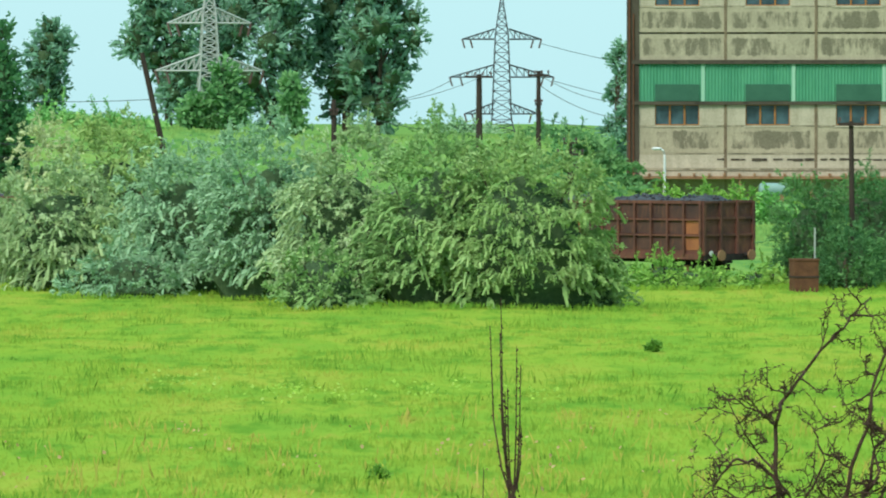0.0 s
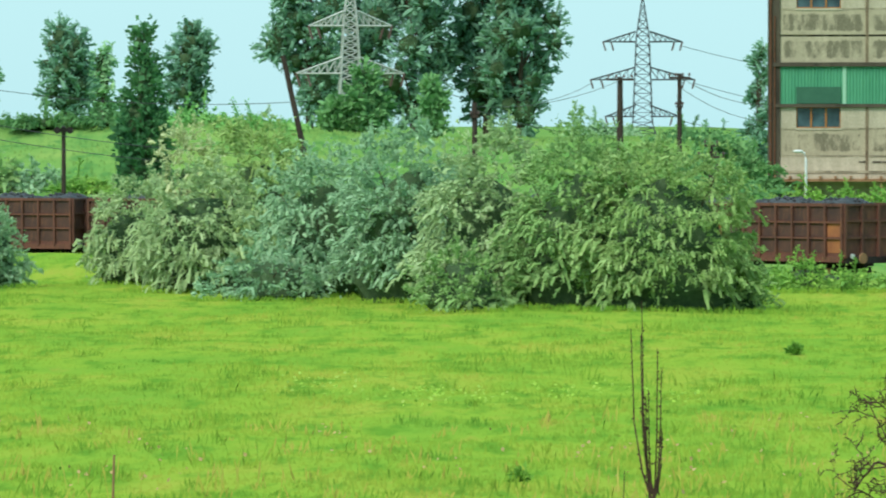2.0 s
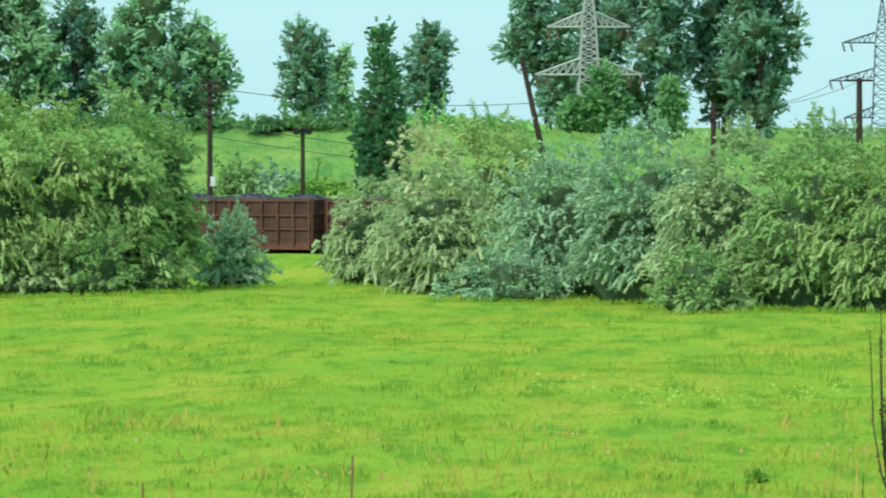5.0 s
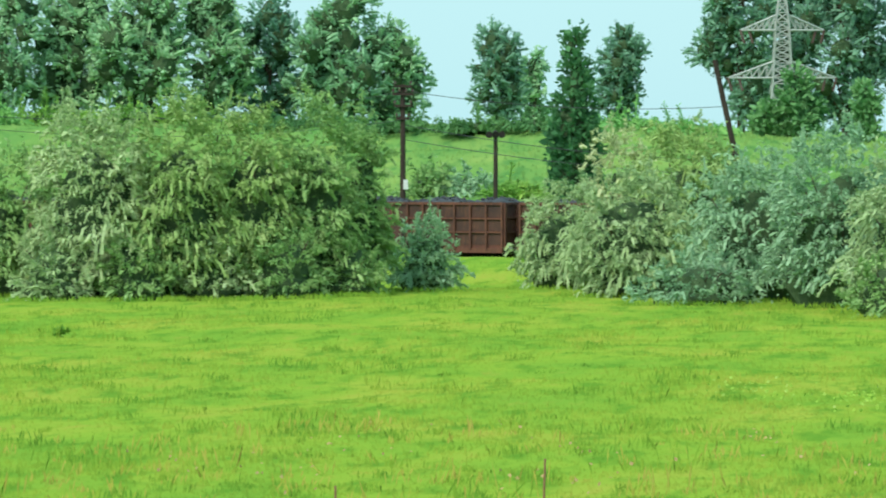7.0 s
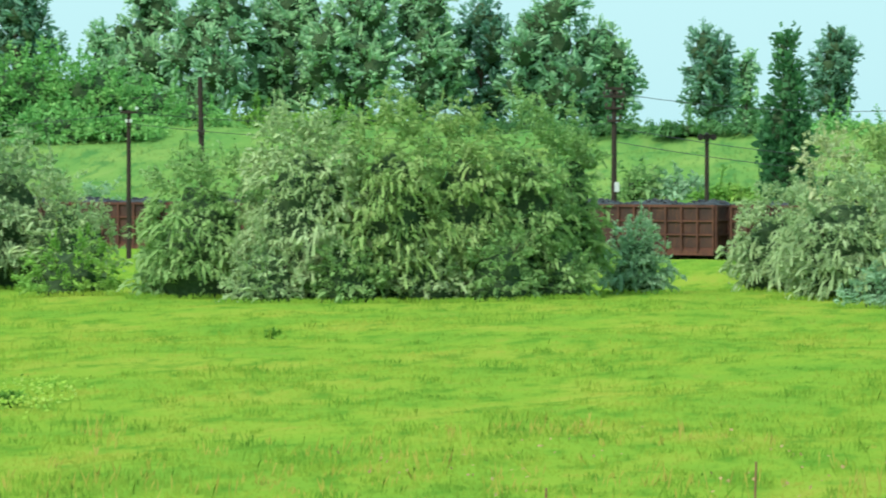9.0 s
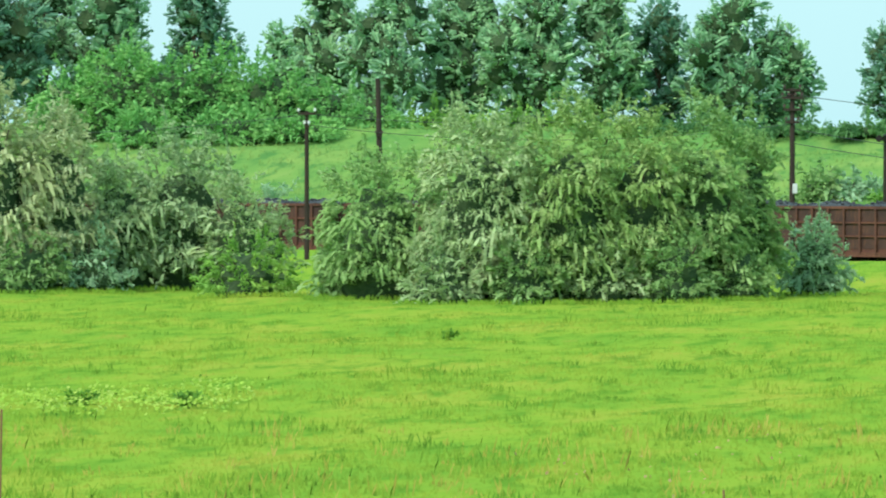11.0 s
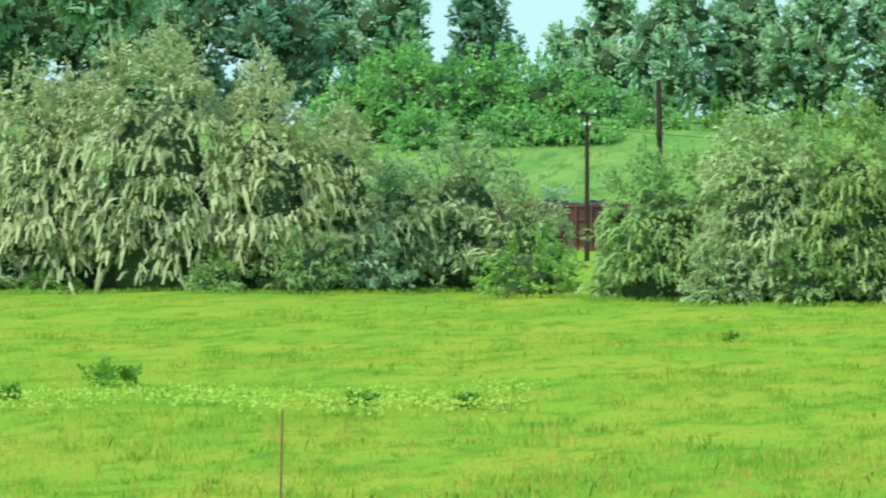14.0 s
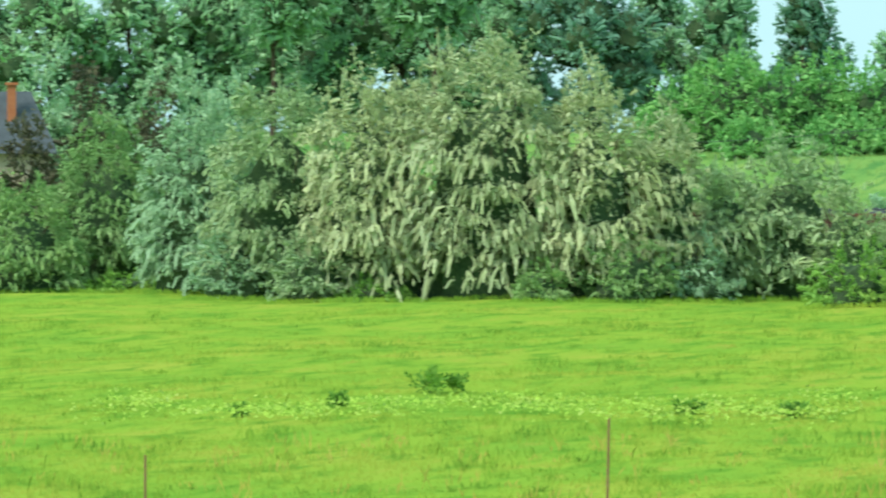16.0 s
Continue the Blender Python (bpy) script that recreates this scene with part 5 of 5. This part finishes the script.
flower_patch("pale_flowers", 2400, -3450, -2080, 125, 133, 0.26, 0.11, FLOWER, "pale yellow-white flower heads scattered in the meadow", 60)
flower_patch("meadow_flowers", 260, -500, 200, 124, 132, 0.26, 0.10, FLOWER, "pale flower heads in the meadow", 14)
flower_patch("sorrel_heads", 150, -1500, 760, 94, 112, 0.42, 0.085, SORREL, "reddish sorrel seed heads in the meadow", 45)


def dry_stalk(u, d, top_v, stems, label, spread=0.25):
    """A dead plant: a few wiry upright stems from one root, with knots of old seed."""
    x, y = xy(u, d)
    z = float(ground_z(x, y)) - 0.05
    h = height(top_v, d) - z
    o = thing("dry_plant", pose(x, y, z), label, "dry plant", "dry stalks")
    fork = h * 0.27 if stems > 3 else 0.02
    for k in range(stems):
        f = 1.0 if k == 0 else rng.uniform(0.5, 0.9)
        e = (-0.1 if (k == 0 and stems > 3) else 0.10 if stems == 1 else rng.uniform(-1, 1) * spread, rng.normal(0, 0.08), h * f)
        m = (e[0] * 0.85, e[1], fork + (h * f - fork) * 0.45)
        part("stem", tube(bmesh.new(), [(rng.normal(0, 0.012), 0, 0), (rng.normal(0, 0.012), 0, fork), (e[0] * 0.5, 0, fork + (h * f - fork) * 0.17), m, e], 0.0135 if stems > 2 else 0.015, 0.004 if stems > 2 else 0.010, 6), TWIG if stems > 2 else STICK, o)
        if stems > 3:
            n = 40
            t = rng.uniform(0.35, 0.98, n)[:, None]
            p = np.where(t < 0.55, np.array(m) * t / 0.55, np.array(m) + (np.array(e) - np.array(m)) * (t - 0.55) / 0.45)
            quads("dry_seed", leaves(p + rng.normal(0, 0.006, (n, 3)), np.tile((0.0, 0.0, 1.0), (n, 1)), 0.022, 0.8), TWIG, o)["kind"] = "stuff"


dry_stalk(124, 42, 318, 10, "tall dead many-stemmed stalk rising on the grassy bank", 0.24)
dry_stalk(55, 42, 620, 3, "short dry twig on the grassy bank", 0.1)
dry_stalk(-2500, 42, 494, 1, "single dry reddish stick standing in the grass")
dry_stalk(-3300, 42, 560, 2, "thin dry stick standing in the grass", 0.05)
dry_stalk(-853, 42, 590, 1, "short dry stick standing in the grass")
dry_stalk(-1200, 42, 640, 2, "short dry twig in the grass", 0.06)


def thorn_bush(u, d, seed, limbs):
    """A bare thorny bush: main limbs through given bends, crooked side twigs, thorns."""
    r = random.Random(seed)
    x, y = xy(u, d)
    z = float(ground_z(x, y)) - 0.05
    o = thing("thorn_bush", pose(x, y, z), "bare dark thorny bush with tangled twigs on the bank", "thorn bush", "thorn bushes")

    def thorns(bm, p, n):
        for _ in range(n):
            t = Vector((r.gauss(0, 1), r.gauss(0, 1), r.gauss(0, 1))).normalized() * r.uniform(0.012, 0.04)
            tube(bm, [p, p + t], 0.0035, 0.001, 3)

    def twig(p, way, length, rad, level, bm):
        pts = [p]
        for k in range(5):
            way = (way + Vector((r.gauss(0, 0.3), r.gauss(0, 0.25), r.gauss(0.02, 0.28)))).normalized()
            p = p + way * (length / 5)
            pts.append(p)
            thorns(bm, p, 2)
            if level < 1 and r.random() < 0.6:
                twig(p, (way + Vector((r.gauss(0, 0.9), r.gauss(0, 0.6), r.gauss(0.1, 0.8)))).normalized(), length * r.uniform(0.3, 0.6), rad * 0.6, level + 1, bm)
        tube(bm, pts, rad, rad * 0.35, 4)

    for rad, twigs, bends in limbs:
        bm = bmesh.new()
        pts = []
        for (x0, z0), (x1, z1) in zip(bends, bends[1:]):
            for k in range(4):
                f = k / 4
                pts.append(Vector((x0 + (x1 - x0) * f + r.gauss(0, 0.008), r.gauss(0, 0.03), z0 + (z1 - z0) * f + r.gauss(0, 0.008))))
        pts.append(Vector((bends[-1][0], 0, bends[-1][1])))
        tube(bm, pts, rad, rad * 0.3, 6)
        for k, p in enumerate(pts[4:], 4):
            thorns(bm, p, 2)
            if r.random() < twigs:
                twig(p, Vector((r.gauss(0, 1), r.gauss(0, 0.6), r.gauss(0.2, 0.8))).normalized(), r.uniform(0.08, 0.28), rad * 0.35, 0, bm)
        part("branch", bm, TWIG, o)


thorn_bush(601, 29, 3, (
    (0.016, 0.5, ((0.0, 0), (-0.02, 0.88), (-0.04, 1.34), (-0.02, 1.47), (0.11, 1.63), (0.27, 1.83), (0.39, 1.97), (0.50, 2.08))),
    (0.015, 0.55, ((0.0, 0), (0.03, 0.88), (-0.03, 1.02), (-0.15, 1.15), (-0.27, 1.16), (-0.37, 1.05), (-0.41, 0.88))),
    (0.010, 0.7, ((0.0, 0), (0.05, 0.95), (-0.18, 1.24), (-0.31, 1.49))),
    (0.008, 0.7, ((-0.03, 1.34), (-0.10, 1.40), (-0.24, 1.48), (-0.36, 1.50))),
    (0.010, 0.7, ((0.0, 0), (0.11, 0.88), (0.24, 1.15), (0.18, 1.33), (0.37, 1.41))),
    (0.009, 0.8, ((0.0, 0.5), (-0.20, 0.9), (-0.34, 1.0), (-0.5, 0.92)))))
thorn_bush(716, 29, 8, (
    (0.017, 0.7, ((0.0, 0), (-0.03, 0.88), (0.10, 1.34), (0.19, 1.73), (0.32, 2.12))),
    (0.016, 0.8, ((0.0, 0), (0.06, 0.88), (0.18, 1.21), (0.32, 1.47))),
    (0.010, 0.9, ((0.0, 0), (-0.10, 0.88), (-0.19, 1.05), (-0.32, 0.92))),
    (0.014, 0.9, ((0.0, 0), (0.15, 0.88), (0.22, 1.02), (0.45, 1.15))),
    (0.010, 0.9, ((0.05, 0.8), (0.16, 1.1), (0.12, 1.45), (0.24, 1.75))),
    (0.010, 0.9, ((0.0, 0.5), (0.02, 0.95), (0.20, 1.0), (0.34, 1.3)))))


def gate_post(u, d, v0, v1, w, material, name, label):
    x, y = xy(u, d)
    z = float(ground_z(x, y))
    h, ww = height(v0, d) - z, w * d * UNIT / 2
    o = thing(name, pose(x, y, z, 0, 0, 12), label, "post")
    bm = boxed(-ww, ww, -ww * 0.8, ww * 0.8, -0.3, h)
    bmesh.ops.bevel(bm, geom=bm.edges[:], offset=ww * 0.08, segments=2)
    part("shaft", bm, material, o)
    part("cap", boxed(-ww * 1.06, ww * 1.06, -ww * 0.86, ww * 0.86, h - 0.02, h + 0.05), material, o)
    part("strap", boxed(-ww * 1.04, ww * 1.04, -ww * 0.84, ww * 0.84, h * 0.45, h * 0.5), POLE, o)


gate_post(638, 199, 250, 297, 44, RUSTY_DARK, "rusty_cabinet", "rusty iron cabinet standing among weeds")
gate_post(657, 200, 195, 280, 2.5, STEEL, "marker_post", "thin pale marker post among weeds")
